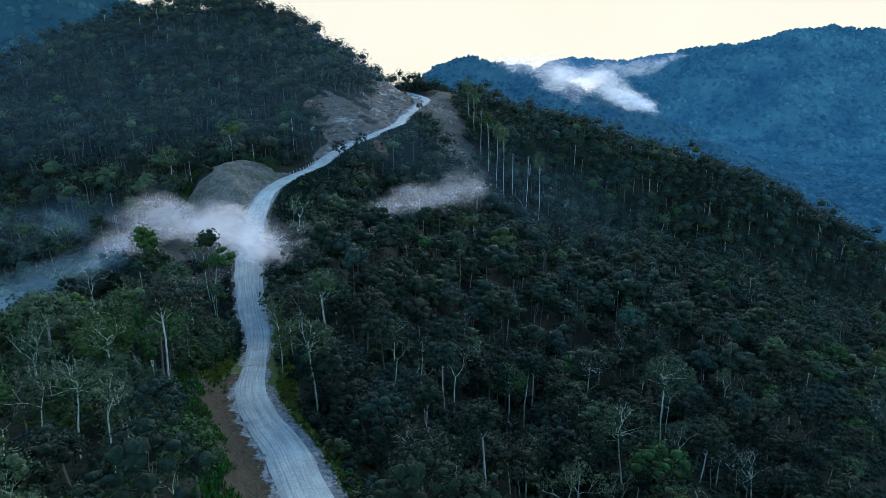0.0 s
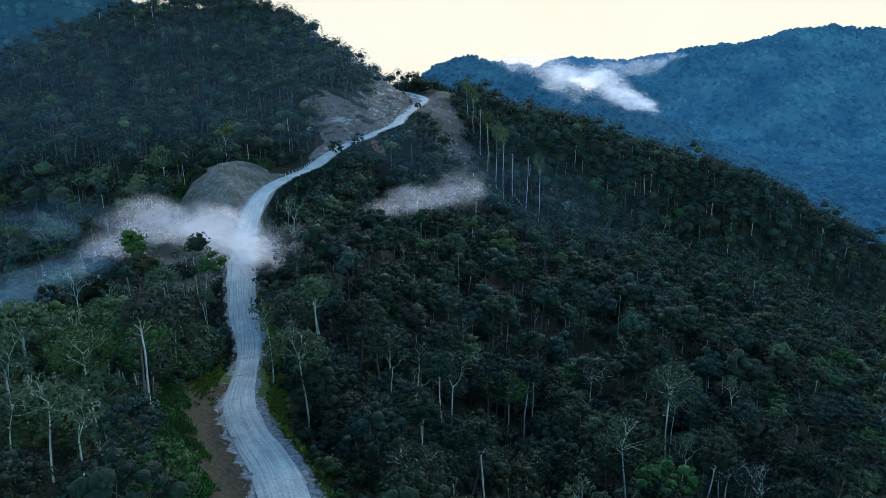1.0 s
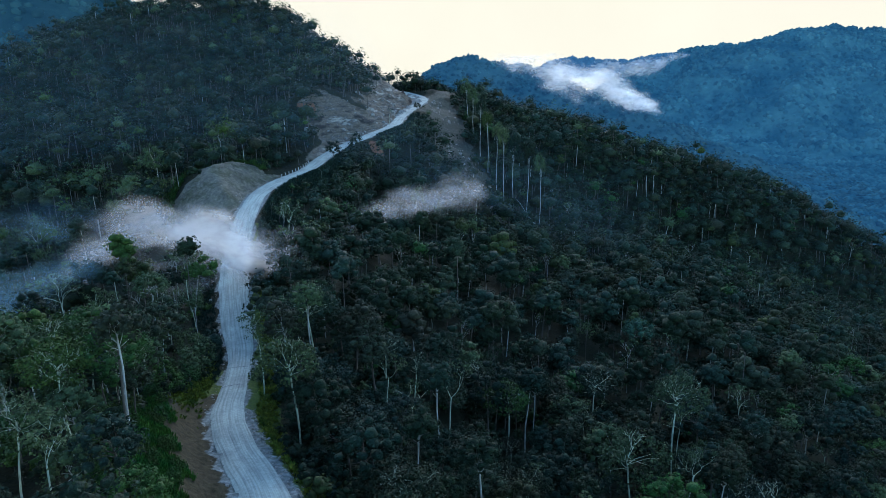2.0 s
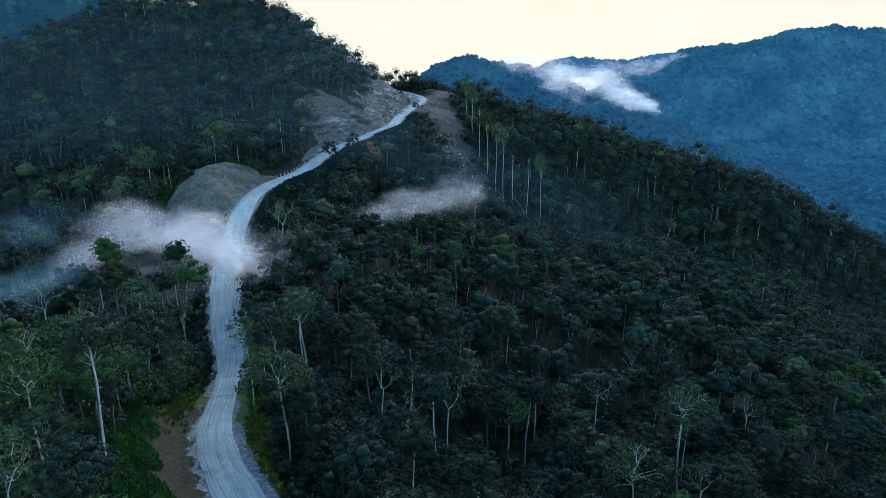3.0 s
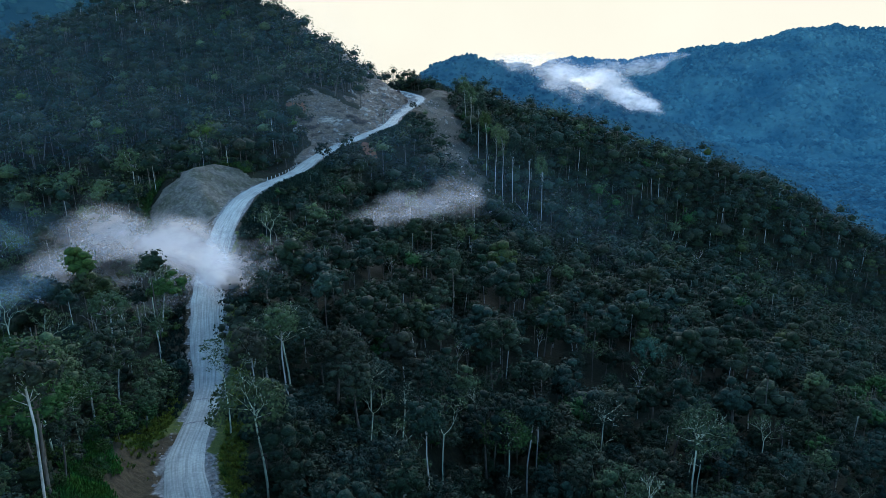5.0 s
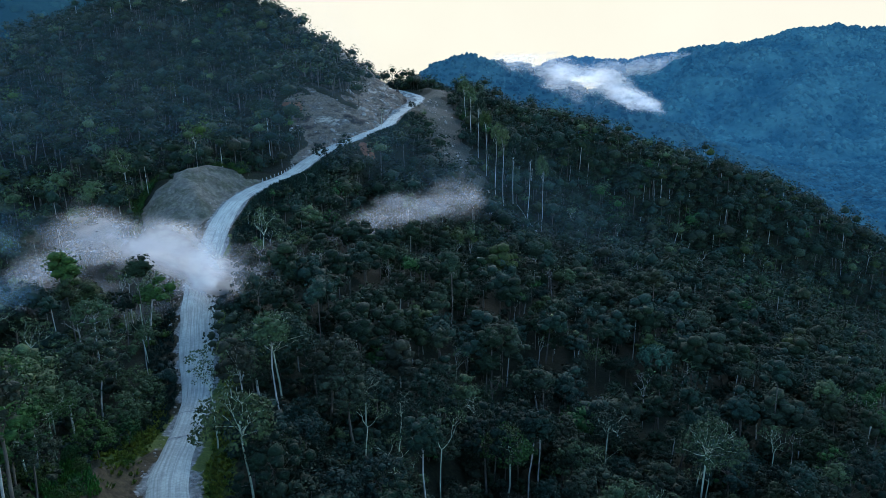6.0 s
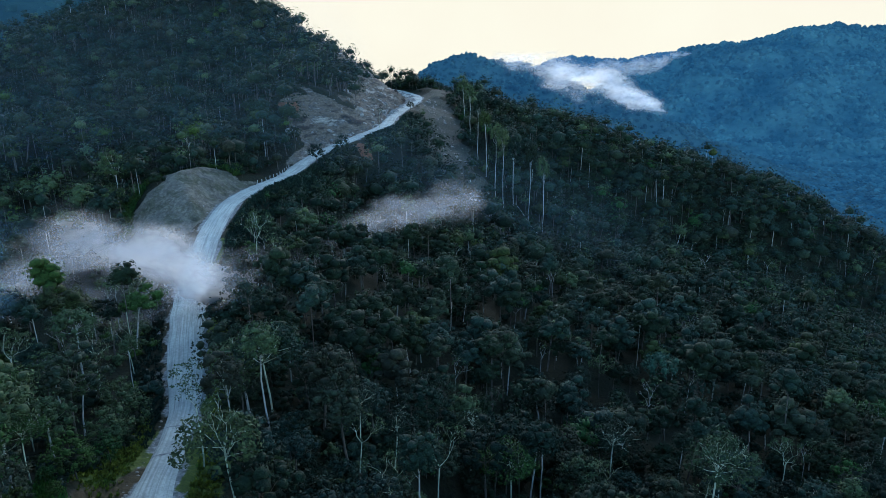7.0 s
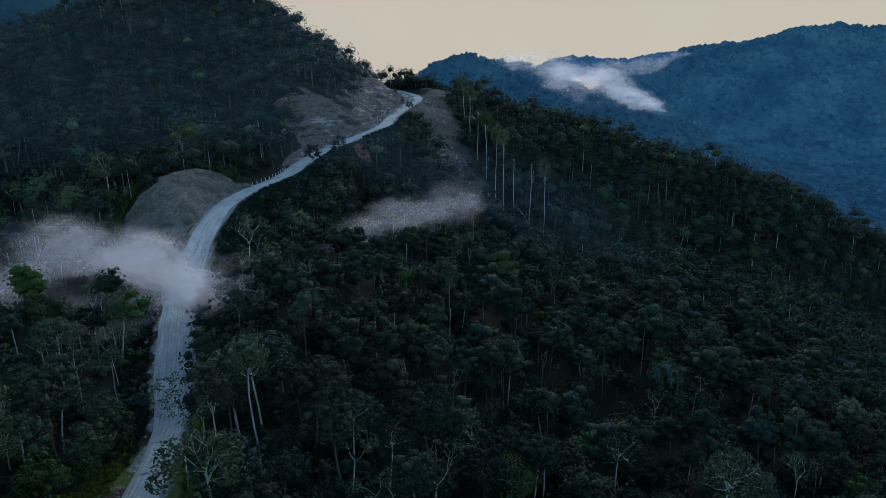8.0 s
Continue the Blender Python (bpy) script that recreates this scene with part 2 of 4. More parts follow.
def rock_material():
    m, n, l, b = material("broken_rock", 0.85, 0.25)
    f, w = noise_tex(n, l, 0.8, 7), noise_tex(n, l, 0.12, 4)
    c = mixed(n, l, w, ramp(n, l, f, [(0.3, (0.13, 0.125, 0.12)), (0.7, (0.36, 0.345, 0.32))]), ramp(n, l, f, [(0.3, (0.17, 0.14, 0.11)), (0.7, (0.42, 0.37, 0.31))]))
    l.new(c, b.inputs["Base Color"])
    bumped(n, l, b, f, 0.8, 0.4)
    return m


def far_material(name, haze_glow, amount, stops):
    """Wooded mountains kilometres off: a backdrop with blue haze painted in as tint and faint glow."""
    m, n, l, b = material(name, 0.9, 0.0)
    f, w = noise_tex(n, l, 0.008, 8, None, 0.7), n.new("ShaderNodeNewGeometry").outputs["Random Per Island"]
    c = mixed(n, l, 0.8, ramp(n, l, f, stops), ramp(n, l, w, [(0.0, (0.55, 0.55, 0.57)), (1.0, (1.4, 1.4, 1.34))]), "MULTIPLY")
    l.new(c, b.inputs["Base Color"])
    # airlight painted in as an even blue emission
    b.inputs["Emission Color"].default_value, b.inputs["Emission Strength"].default_value = (*haze_glow, 1), amount
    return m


def mist_material(name, density, scale, lo, hi, color, torn=2.6):
    m = bpy.data.materials.new(name)
    m.use_nodes = True
    n, l = m.node_tree.nodes, m.node_tree.links
    n.clear()
    out, mix, clear = n.new("ShaderNodeOutputMaterial"), n.new("ShaderNodeMixShader"), n.new("ShaderNodeBsdfTransparent")
    lit, back, both = n.new("ShaderNodeBsdfDiffuse"), n.new("ShaderNodeBsdfTranslucent"), n.new("ShaderNodeAddShader")
    for k, (shader, sign) in enumerate(((lit, 1), (back, -1))):  # light from above, whichever side of the veil it comes from
        up = n.new("ShaderNodeCombineXYZ")
        up.inputs[1].default_value, up.inputs[2].default_value = 0.2 * sign, sign
        shader.inputs["Color"].default_value = (*color, 1)
        l.new(up.outputs[0], shader.inputs["Normal"])
        l.new(shader.outputs[0], both.inputs[k])
    streak = n.new("ShaderNodeMapping")
    streak.inputs["Rotation"].default_value, streak.inputs["Scale"].default_value = (0, -0.35, 0), (0.75, 1.0, 1.7)
    l.new(n.new("ShaderNodeTexCoord").outputs["Object"], streak.inputs[0])
    big, small = noise_tex(n, l, scale, 4, streak.outputs[0], 0.55), noise_tex(n, l, scale * 3.2, 4, streak.outputs[0], 0.6)
    cloudy = maths(n, l, "ADD", maths(n, l, "MULTIPLY", big, 0.72), maths(n, l, "MULTIPLY", small, 0.28))
    body = attribute(n, "body")
    f = n.new("ShaderNodeMapRange")  # solid where the body is thick, torn into wisps where it thins
    f.interpolation_type = "SMOOTHSTEP"
    f.inputs["From Min"].default_value, f.inputs["From Max"].default_value = lo, hi
    l.new(maths(n, l, "ADD", body, maths(n, l, "MULTIPLY", maths(n, l, "SUBTRACT", cloudy, 0.5), torn)), f.inputs["Value"])
    fade = maths(n, l, "MINIMUM", maths(n, l, "MULTIPLY", body, 3.0), 1.0)
    a = maths(n, l, "MULTIPLY", maths(n, l, "MULTIPLY", f.outputs[0], fade), density)
    l.new(a, mix.inputs[0])
    l.new(clear.outputs[0], mix.inputs[1])
    l.new(both.outputs[0], mix.inputs[2])
    l.new(mix.outputs[0], out.inputs[0])
    return m


GROUND, ROAD, ROCK = ground_material(), road_material(), rock_material()
MIST = mist_material("drifting_mist", 0.36, 0.036, 0.14, 1.3, (0.61, 0.603, 0.603), 3.3)
# dimmer, bluer copy of the mist: the haze blue is painted into its colour
MIST_BLUE = mist_material("haze_blue_mist", 0.55, 0.024, 0.0, 1.2, (0.17, 0.30, 0.39))


# ---- mesh tools ----
def mesh(name, verts, faces, mats, index=None, values=None, smooth=False):
    """One mesh from arrays of vertices and triangles (or quads), with per-vertex numbers."""
    me = bpy.data.meshes.new(name)
    verts, faces = np.asarray(verts, np.float32), np.asarray(faces, np.int32)
    k = faces.shape[1]
    me.vertices.add(len(verts)), me.loops.add(faces.size), me.polygons.add(len(faces))
    me.vertices.foreach_set("co", verts.ravel())
    me.loops.foreach_set("vertex_index", faces.ravel())
    me.polygons.foreach_set("loop_start", np.arange(0, faces.size, k, dtype=np.int32))
    if index is not None:
        me.polygons.foreach_set("material_index", np.asarray(index, np.int32))
    me.polygons.foreach_set("use_smooth", np.full(len(faces), smooth))
    for m in mats:
        me.materials.append(m)
    for key, val in (values or {}).items():
        me.attributes.new(key, "FLOAT", "POINT").data.foreach_set("value", np.asarray(val, np.float32))
    me.update(calc_edges=True)
    me.validate()
    return me


def grid_faces(rows, cols):
    i = np.arange(rows * cols).reshape(rows, cols)
    return np.stack([i[:-1, :-1], i[:-1, 1:], i[1:, 1:], i[1:, :-1]], -1).reshape(-1, 4)


def tube(points, radii, sides):
    points = [Vector(p) for p in points]
    verts, faces = [], []
    for k, p in enumerate(points):
        ahead = (points[min(k + 1, len(points) - 1)] - points[max(k - 1, 0)]).normalized()
        a = ahead.orthogonal().normalized()
        c = ahead.cross(a)
        for s in range(sides):
            t = 6.28318 * s / sides
            verts.append(p + (a * math.cos(t) + c * math.sin(t)) * radii[k])
    for k in range(len(points) - 1):
        for s in range(sides):
            q = (s + 1) % sides
            i, j, m, n = k * sides + s, k * sides + q, (k + 1) * sides + q, (k + 1) * sides + s
            faces += [(i, j, m), (i, m, n)]
    return np.array([tuple(v) for v in verts]), np.array(faces)


def joined(pieces):
    vs, fs, n = [], [], 0
    for v, f in pieces:
        vs.append(v)
        fs.append(f + n)
        n += len(v)
    return np.concatenate(vs), np.concatenate(fs)


def ball(level):
    bm = bmesh.new()
    bmesh.ops.create_icosphere(bm, subdivisions=level, radius=1)
    bm.verts.ensure_lookup_table()
    v = np.array([tuple(p.co) for p in bm.verts])
    f = np.array([[q.index for q in p.verts] for p in bm.faces])
    bm.free()
    return v, f


BALLS = {1: ball(1), 2: ball(2)}


# ---- ground, one sheet to the horizon ----
def spread(a, b, fine, far_end):
    mid = list(np.arange(a, b + 0.1, fine))
    out, s = [], fine
    v = b
    while v < far_end[1]:
        s *= 1.35
        v += s
        out.append(v)
    low, s, v = [], fine, a
    while v > far_end[0]:
        s *= 1.35
        v -= s
        low.append(v)
    return np.array(low[::-1] + mid + out)


def scree_at(x, y):
    """The landslide below the pass: 1 inside."""
    cx = knots(y, [405, 440, 480, 540, 610, 645], [66, 52, 42, 36, 32, 34])
    w = knots(y, [405, 440, 480, 540, 610, 645], [3, 7, 12, 15, 15, 12]) * (1 + 0.35 * rough(x, y, 26, 71))
    return (1 - step(0.7, 1.2, np.abs(x - cx) / w)) * step(398, 420, y) * (1 - step(640, 655, y))


def scar_at(x, y):
    return 1 - step(0.7, 1.2, np.hypot((x + 12) / 4.6, (y - 440) / 5))


def masks(x, y, cut, d, at):
    half = road_half(at)
    ad = np.abs(d)
    bare = step(1.0, 3.0, cut) * (d < 0)
    bare = np.maximum(bare, scree_at(x, y))
    bare = np.maximum(bare, (d < -half) * (1 - step(0, 6, (y - 332) - 1.7 * (x + 104) + 4 * rough(x, y, 14, 80))) * step(-113, -106, x + 2 * rough(x, y, 11, 78)) * (1 - step(0.85, 1.1, np.hypot((x + 86) / 26, (y - 342) / 36) + 0.12 * rough(x, y, 15, 79))))
    bare = np.maximum(bare, (d < 0) * (1 - step(half + 4, half + 9, ad)) * step(395, 420, y) * (1 - step(640, 660, y)))
    bare = np.maximum(bare, (d < 0) * (1 - step(half + 5, half + 8, ad + 1.6 * rough(x, y, 12, 77))) * step(84, 96, y) * (1 - step(146, 160, y)))
    gravel = (1 - step(half + 0.1, half + 0.9 + (d > 0) * (0.8 + 2.2 * (y < 160)) + 1.3 * ((d < 0) & (y < 165)), ad)) * ((d > 0) | (y > 175) | (y < 165))
    grass = (1 - step(half + 5, half + 11, ad)) * (d > 0) * (y < 300)
    grass = np.maximum(grass, (1 - step(8, 14, np.hypot(x - 52, y - 385))))
    grass = np.maximum(grass, 1 - step(5, 12, np.hypot((x + 49) * 1.0, (y - 172) * 0.6)))
    return bare, gravel, grass


gx, gy = spread(-380, 400, 2.7, (-4600, 4600)), spread(-60, 740, 2.7, (-3500, 4700))
GX, GY = np.meshgrid(gx, gy)
GZ, GCUT, GD, GAT = land(GX, GY)
GBARE, GGRAVEL, GGRASS = masks(GX, GY, GCUT, GD, GAT)
crag = (rough(GX, GY, 9, 21) + 0.6 * rough(GX, GY, 4.5, 22)) * step(2, 8, GCUT) * (GD < 0) * step(400, 440, GY)
GZ = GZ + 2.4 * crag + 0.35 * rough(GX, GY, 5.5, 33) * GBARE
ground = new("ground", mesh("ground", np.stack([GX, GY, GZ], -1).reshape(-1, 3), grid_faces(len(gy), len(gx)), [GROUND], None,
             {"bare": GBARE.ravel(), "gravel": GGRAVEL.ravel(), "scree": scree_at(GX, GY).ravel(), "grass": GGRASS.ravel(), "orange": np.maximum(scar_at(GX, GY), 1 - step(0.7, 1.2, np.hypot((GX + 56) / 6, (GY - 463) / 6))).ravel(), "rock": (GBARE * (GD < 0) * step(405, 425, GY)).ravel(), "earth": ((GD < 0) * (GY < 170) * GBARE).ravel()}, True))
tagged(ground, "steep mountainside with dark forest floor and bare cut earth", "hillside", kind="structure")

# ---- road ----
ry = np.arange(-80, 745, 1.5)
rx, rz, rh = road_x(ry), road_z(ry), road_half(ry)
tx, ty = np.gradient(rx), np.gradient(ry)
tl = np.hypot(tx, ty)
length = np.concatenate([[0], np.cumsum(np.hypot(np.diff(rx), np.diff(ry)))])
u = np.linspace(-1, 1, 17)
wob = 1 + 0.03 * np.sin(length * 0.13) + 0.025 * np.sin(length * 0.43 + 1)
RX = rx[:, None] + (ty / tl)[:, None] * (rh * wob)[:, None] * u
RY = ry[:, None] - (tx / tl)[:, None] * (rh * wob)[:, None] * u
RZ = rz[:, None] + 0.12 * (1 - u[None] ** 2) - 0.36 * np.abs(u[None]) ** 6 + 0.05 * np.sin(u[None] * 9 + 0.6 * np.sin(length * 0.05)[:, None])
road = new("road", mesh("road", np.stack([RX, RY, RZ], -1).reshape(-1, 3), grid_faces(len(ry), 17), [ROAD], None,
           {"across": (u[None] * rh[:, None] + 0 * RX).ravel(), "along": (length[:, None] + 0 * RX).ravel()}, True))
tagged(road, "pale rutted gravel road winding up the mountainside", "road", kind="structure")


# ---- far mountains ----
def ridge(x, y, pts, slope, top=30):
    """Land under a crest line: falls away on both sides at the given slope."""
    best = np.full(np.shape(x), -1e9)
    for (ax, ay, az), (bx, by, bz) in zip(pts, pts[1:]):
        ex, ey = bx - ax, by - ay
        s = np.clip(((x - ax) * ex + (y - ay) * ey) / (ex * ex + ey * ey), 0, 1)
        d = np.hypot(x - ax - s * ex, y - ay - s * ey)
        best = np.maximum(best, az + s * (bz - az) - slope * (np.sqrt(d * d + top * top) - top))
    return best


def mountain(name, pts, slope, box, fine, mat, label, size, count, seed, spurs=40):
    x0, x1, y0, y1 = box

    def height(x, y):
        wx, wy = x + 0.5 * spurs * rough(x, y, 420, seed + 3), y + 0.5 * spurs * rough(x, y, 380, seed + 4)
        return ridge(wx, wy, pts, slope) + 0.35 * spurs * rough(x, y, 260, seed) * step(0, 160, 200 - ridge(x, y, pts, slope)) + 4 * rough(x, y, 60, seed + 1)
    X, Y = np.meshgrid(np.arange(x0, x1, fine), np.arange(y0, y1, fine))
    Z = np.maximum(height(X, Y), -178) - size * 0.6
    ob = new(name, mesh(name, np.stack([X, Y, Z], -1).reshape(-1, 3), grid_faces(*X.shape), [mat], None, None, True))
    tagged(ob, label, "mountain", kind="structure")
    rng = np.random.default_rng(seed)
    px, py = rng.uniform(x0, x1, count), rng.uniform(y0, y1, count)
    pz = np.maximum(height(px, py), -178)
    keep = (pz > -200) & (px > -0.62 * py) & (px < 0.80 * py)
    if x0 > 200:
        keep &= px > 0.2 * py
    px, py, pz = px[keep], py[keep], pz[keep] - size * 0.75
    v, f = BALLS[1]
    f = f[v[f].mean(1)[:, 2] > -0.3]
    r = size * rng.uniform(0.6, 1.25, len(px))
    V = v[None] * rng.uniform(0.75, 1.25, (len(px), len(v), 1)) * r[:, None, None] * np.array([1, 1, 0.95]) + np.stack([px, py, pz], -1)[:, None]
    F = f[None] + (np.arange(len(px)) * len(v))[:, None, None]
    woods = new(name.replace("mountain", "forest").replace("ridge", "forest"), mesh(name + "_canopy", V.reshape(-1, 3), F.reshape(-1, 3), [mat], None, None, True))
    tagged(woods, "distant rainforest canopy on a hazy blue mountain", "forest", kind="stuff")


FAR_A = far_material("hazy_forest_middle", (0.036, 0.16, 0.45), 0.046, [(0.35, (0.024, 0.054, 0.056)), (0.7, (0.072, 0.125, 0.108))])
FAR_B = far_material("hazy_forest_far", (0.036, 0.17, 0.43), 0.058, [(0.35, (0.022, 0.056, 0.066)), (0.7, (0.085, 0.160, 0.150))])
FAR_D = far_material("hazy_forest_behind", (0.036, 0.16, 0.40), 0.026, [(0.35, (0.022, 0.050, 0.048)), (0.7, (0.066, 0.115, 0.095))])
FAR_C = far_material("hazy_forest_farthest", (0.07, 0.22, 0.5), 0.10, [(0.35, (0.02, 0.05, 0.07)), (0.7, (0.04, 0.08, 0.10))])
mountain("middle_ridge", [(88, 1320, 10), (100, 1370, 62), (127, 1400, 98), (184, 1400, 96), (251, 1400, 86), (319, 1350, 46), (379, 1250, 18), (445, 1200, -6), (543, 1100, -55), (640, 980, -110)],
         0.62, (-60, 1000, 900, 1700), 20, FAR_A, "wooded ridge behind the pass with blue morning haze painted on", 4.2, 12000, 50, 20)
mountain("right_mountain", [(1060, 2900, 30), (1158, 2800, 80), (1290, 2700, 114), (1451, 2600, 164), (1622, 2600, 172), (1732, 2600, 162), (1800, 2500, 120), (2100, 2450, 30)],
         0.42, (420, 2300, 1000, 3200), 30, FAR_B, "high wooded mountain with deep blue haze painted on", 8.6, 20000, 60, 105)
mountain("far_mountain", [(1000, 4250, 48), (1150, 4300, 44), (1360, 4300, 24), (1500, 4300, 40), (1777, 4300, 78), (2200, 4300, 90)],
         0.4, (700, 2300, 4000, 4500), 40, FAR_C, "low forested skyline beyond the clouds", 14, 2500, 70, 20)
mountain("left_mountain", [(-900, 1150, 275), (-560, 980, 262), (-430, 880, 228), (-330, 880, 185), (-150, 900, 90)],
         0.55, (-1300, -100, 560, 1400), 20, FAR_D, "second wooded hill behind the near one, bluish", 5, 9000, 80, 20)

# bright pale cloud cover behind everything
n_arc = 60
ang = np.linspace(radians(20), radians(160), n_arc)
arc = np.stack([4850 * np.cos(ang), 4850 * np.sin(ang)], -1)
zs = np.linspace(-400, 1500, 12)
SV = np.concatenate([np.column_stack([arc, np.full(n_arc, z)]) for z in zs])
mc = bpy.data.materials.new("bright_cloud_cover")
mc.use_nodes = True
nn, ll = mc.node_tree.nodes, mc.node_tree.links
nn.clear()
em, oo = nn.new("ShaderNodeEmission"), nn.new("ShaderNodeOutputMaterial")
ll.new(ramp(nn, ll, noise_tex(nn, ll, 0.0012, 4), [(0.3, (1.02, 0.89, 0.69)), (0.7, (1.045, 0.93, 0.725))]), em.inputs[0])
em.inputs[1].default_value = 0.25
ll.new(em.outputs[0], oo.inputs[0])
tagged(new("backdrop", mesh("backdrop", SV, grid_faces(12, n_arc), [mc], None, None, True)), "bright cream-white overcast sky at dawn", "sky", kind="structure")


# ---- trees ----
def leaves(rng, centre, radii, count, size, out=(0, 0, 1), rough_by=0.34):
    """Small bent leaf sprays over the side of one clump that faces out."""
    out = np.asarray(out, float)
    d = rng.normal(size=(count, 3)) + 0.75 * out
    d /= np.linalg.norm(d, axis=1)[:, None]
    p = centre + d * radii * rng.uniform(0.82, 1.24, (count, 1))
    nrm = d + rng.normal(scale=rough_by, size=(count, 3)) + np.array([0, 0, 0.25])
    nrm /= np.linalg.norm(nrm, axis=1)[:, None]
    a = np.cross(nrm, rng.normal(size=(count, 3)))
    a /= np.linalg.norm(a, axis=1)[:, None] + 1e-6
    c = np.cross(nrm, a)
    s = size * rng.uniform(0.55, 1.3, (count, 1))
    q = np.stack([p - a * s * 0.6, p + c * s * 0.45 + nrm * s * 0.12, p + a * s * 0.75, p - c * s * 0.45 - nrm * s * 0.1], 1)
    i = np.arange(count)[:, None] * 4
    return q.reshape(-1, 3), np.concatenate([i + np.array([0, 1, 2]), i + np.array([0, 2, 3])])


def limb(rng, a, b, r, sides, bend=0.075):
    """A crooked limb from a to b that tapers."""
    d = np.linalg.norm(b - a)
    pts = [a, a * 0.62 + b * 0.38 + rng.normal(scale=bend * d, size=3) * (1, 1, 0.5), a * 0.28 + b * 0.72 + rng.normal(scale=bend * d * 0.7, size=3) * (1, 1, 0.5), b]
    return tube(pts, [r, r * 0.72, r * 0.5, r * 0.28], sides)


def fork(rng, p, way, length, r, depth, wood, tips):
    """Crooked limbs that fork again and again; keeps where the last ones end."""
    way = way / np.linalg.norm(way)
    pts, q = [p], p
    for k in range(3):
        way = way + rng.normal(scale=0.22, size=3) + np.array([0, 0, 0.06])
        way /= np.linalg.norm(way)
        q = q + way * length / 3
        pts.append(q)
    wood.append(tube(pts, [r, r * 0.86, r * 0.74, r * 0.6], 3))
    if depth == 0:
        tips.append((q, way))
        return
    turn = rng.uniform(0, 6.283)
    for k in range(2 if rng.uniform() < 0.6 else 3):
        a = turn + 6.283 * k / 2.5
        side = np.array([math.cos(a), math.sin(a), rng.uniform(-0.1, 0.35)])
        fork(rng, q, way + side * rng.uniform(0.5, 0.85), length * rng.uniform(0.6, 0.85), r * 0.58, depth - 1, wood, tips)


def make_tree(seed, kind, detail):
    """Trunk and crown arrays of one tree, base at the origin. detail: 1 near, 0 farther, -1 farthest."""
    rng = np.random.default_rng(seed)
    wood, crown = [], []
    sides = 5 if detail > 0 else 3
    lean = rng.normal(scale=0.04, size=2)

    def spine(h):
        return np.array([lean[0] * h + 0.22 * math.sin(h * 0.35 + seed), lean[1] * h + 0.22 * math.cos(h * 0.3 + seed), h])
    # height, trunk radius, crown radius, crown depth, number of clumps
    if kind == "umbrella":
        height, r0, wide, deep, clumps = rng.uniform(16, 20), 0.19, rng.uniform(4.0, 5.6), rng.uniform(0.85, 1.3), 26
    elif kind == "open":
        height, r0, wide, deep, clumps = rng.uniform(16, 20), 0.135, rng.uniform(4.2, 5.4), rng.uniform(0.7, 0.95), 24
    elif kind == "tall":
        height, r0, wide, deep, clumps = rng.uniform(23, 27), 0.14, rng.uniform(2.9, 3.9), rng.uniform(1.0, 1.6), 20
    elif kind == "bush":
        height, r0, wide, deep, clumps = rng.uniform(8, 11), 0.14, rng.uniform(3.0, 4.0), rng.uniform(1.0, 1.5), 20
    elif kind == "shrub":
        height, r0, wide, deep, clumps = rng.uniform(4, 6), 0.09, rng.uniform(2.6, 3.4), 1.0, 9
    else:
        height, r0, wide, deep, clumps = rng.uniform(15, 19), 0.115, 3.4, 0.8, 0
    drop = wide * deep * (1.45 if detail < 0 else 1.0)
    top = max(height - drop * 1.2, height * 0.3)
    if kind in ("bare", "open"):
        top = height - (6.2 if kind == "bare" else 4.2)
    hs = np.linspace(-1.5, top, 5 if detail > 0 else 2)
    wood.append(tube([spine(h) for h in hs], [r0 * (1.25 - 0.45 * max(h, 0) / top) for h in hs], sides))
    if kind in ("bare", "open"):
        tips, arms = [], int(rng.integers(2, 5))
        for k in range(arms):
            a = 6.283 * (k + rng.uniform(-0.3, 0.3)) / arms
            tilt = rng.uniform(0.35, 0.8) if kind == "bare" else rng.uniform(0.6, 1.0)
            fork(rng, spine(top * (1.0 if k < 2 else rng.uniform(0.8, 0.95))), np.array([math.cos(a) * tilt, math.sin(a) * tilt, 1.0]), 2.5 if kind == "bare" else 2.0, r0 * 0.62,
                 3 if detail > 0 else 2 if detail == 0 else 1, wood, tips)
        if kind == "bare":
            for q, way in tips:
                if rng.uniform() < 0.75:
                    crown.append(leaves(rng, q + way * 0.3, np.array([0.55, 0.55, 0.35]) * rng.uniform(0.6, 1.6), 16 if detail > 0 else 5, 0.27 if detail > 0 else 0.5, rough_by=0.6))
            if detail > 0:  # tufts of moss on the limbs
                for k in range(0, len(tips), 2):
                    q = tips[k][0] * 0.7 + spine(top) * 0.3 + rng.normal(scale=0.4, size=3)
                    crown.append(leaves(rng, q, np.array([0.4, 0.4, 0.5]), 8, 0.26, rough_by=0.6))
            crown.append(leaves(rng, spine(top), np.array([0.4, 0.4, 0.6]), 6, 0.3))
            return joined(wood), joined(crown)
    per, size = {1: (30, 0.36), 0: (15, 0.56), -1: (11, 0.84)}[detail]
    clumps = {1: int(clumps * 1.3), 0: max(int(clumps * 0.66), 6), -1: max(int(clumps * 0.4), 5)}[detail]
    if kind == "open":
        per = int(per * 1.6)
    if kind == "shrub":
        per, size = (20, 0.36) if detail > 0 else (8, 0.6)
    mid = spine(top) * (1, 1, 0) + np.array([0, 0, height - drop])
    lop, by = rng.uniform(0, 6.283), rng.uniform(0.08, 0.26)  # each crown bulges to one side
    v, f = BALLS[1]
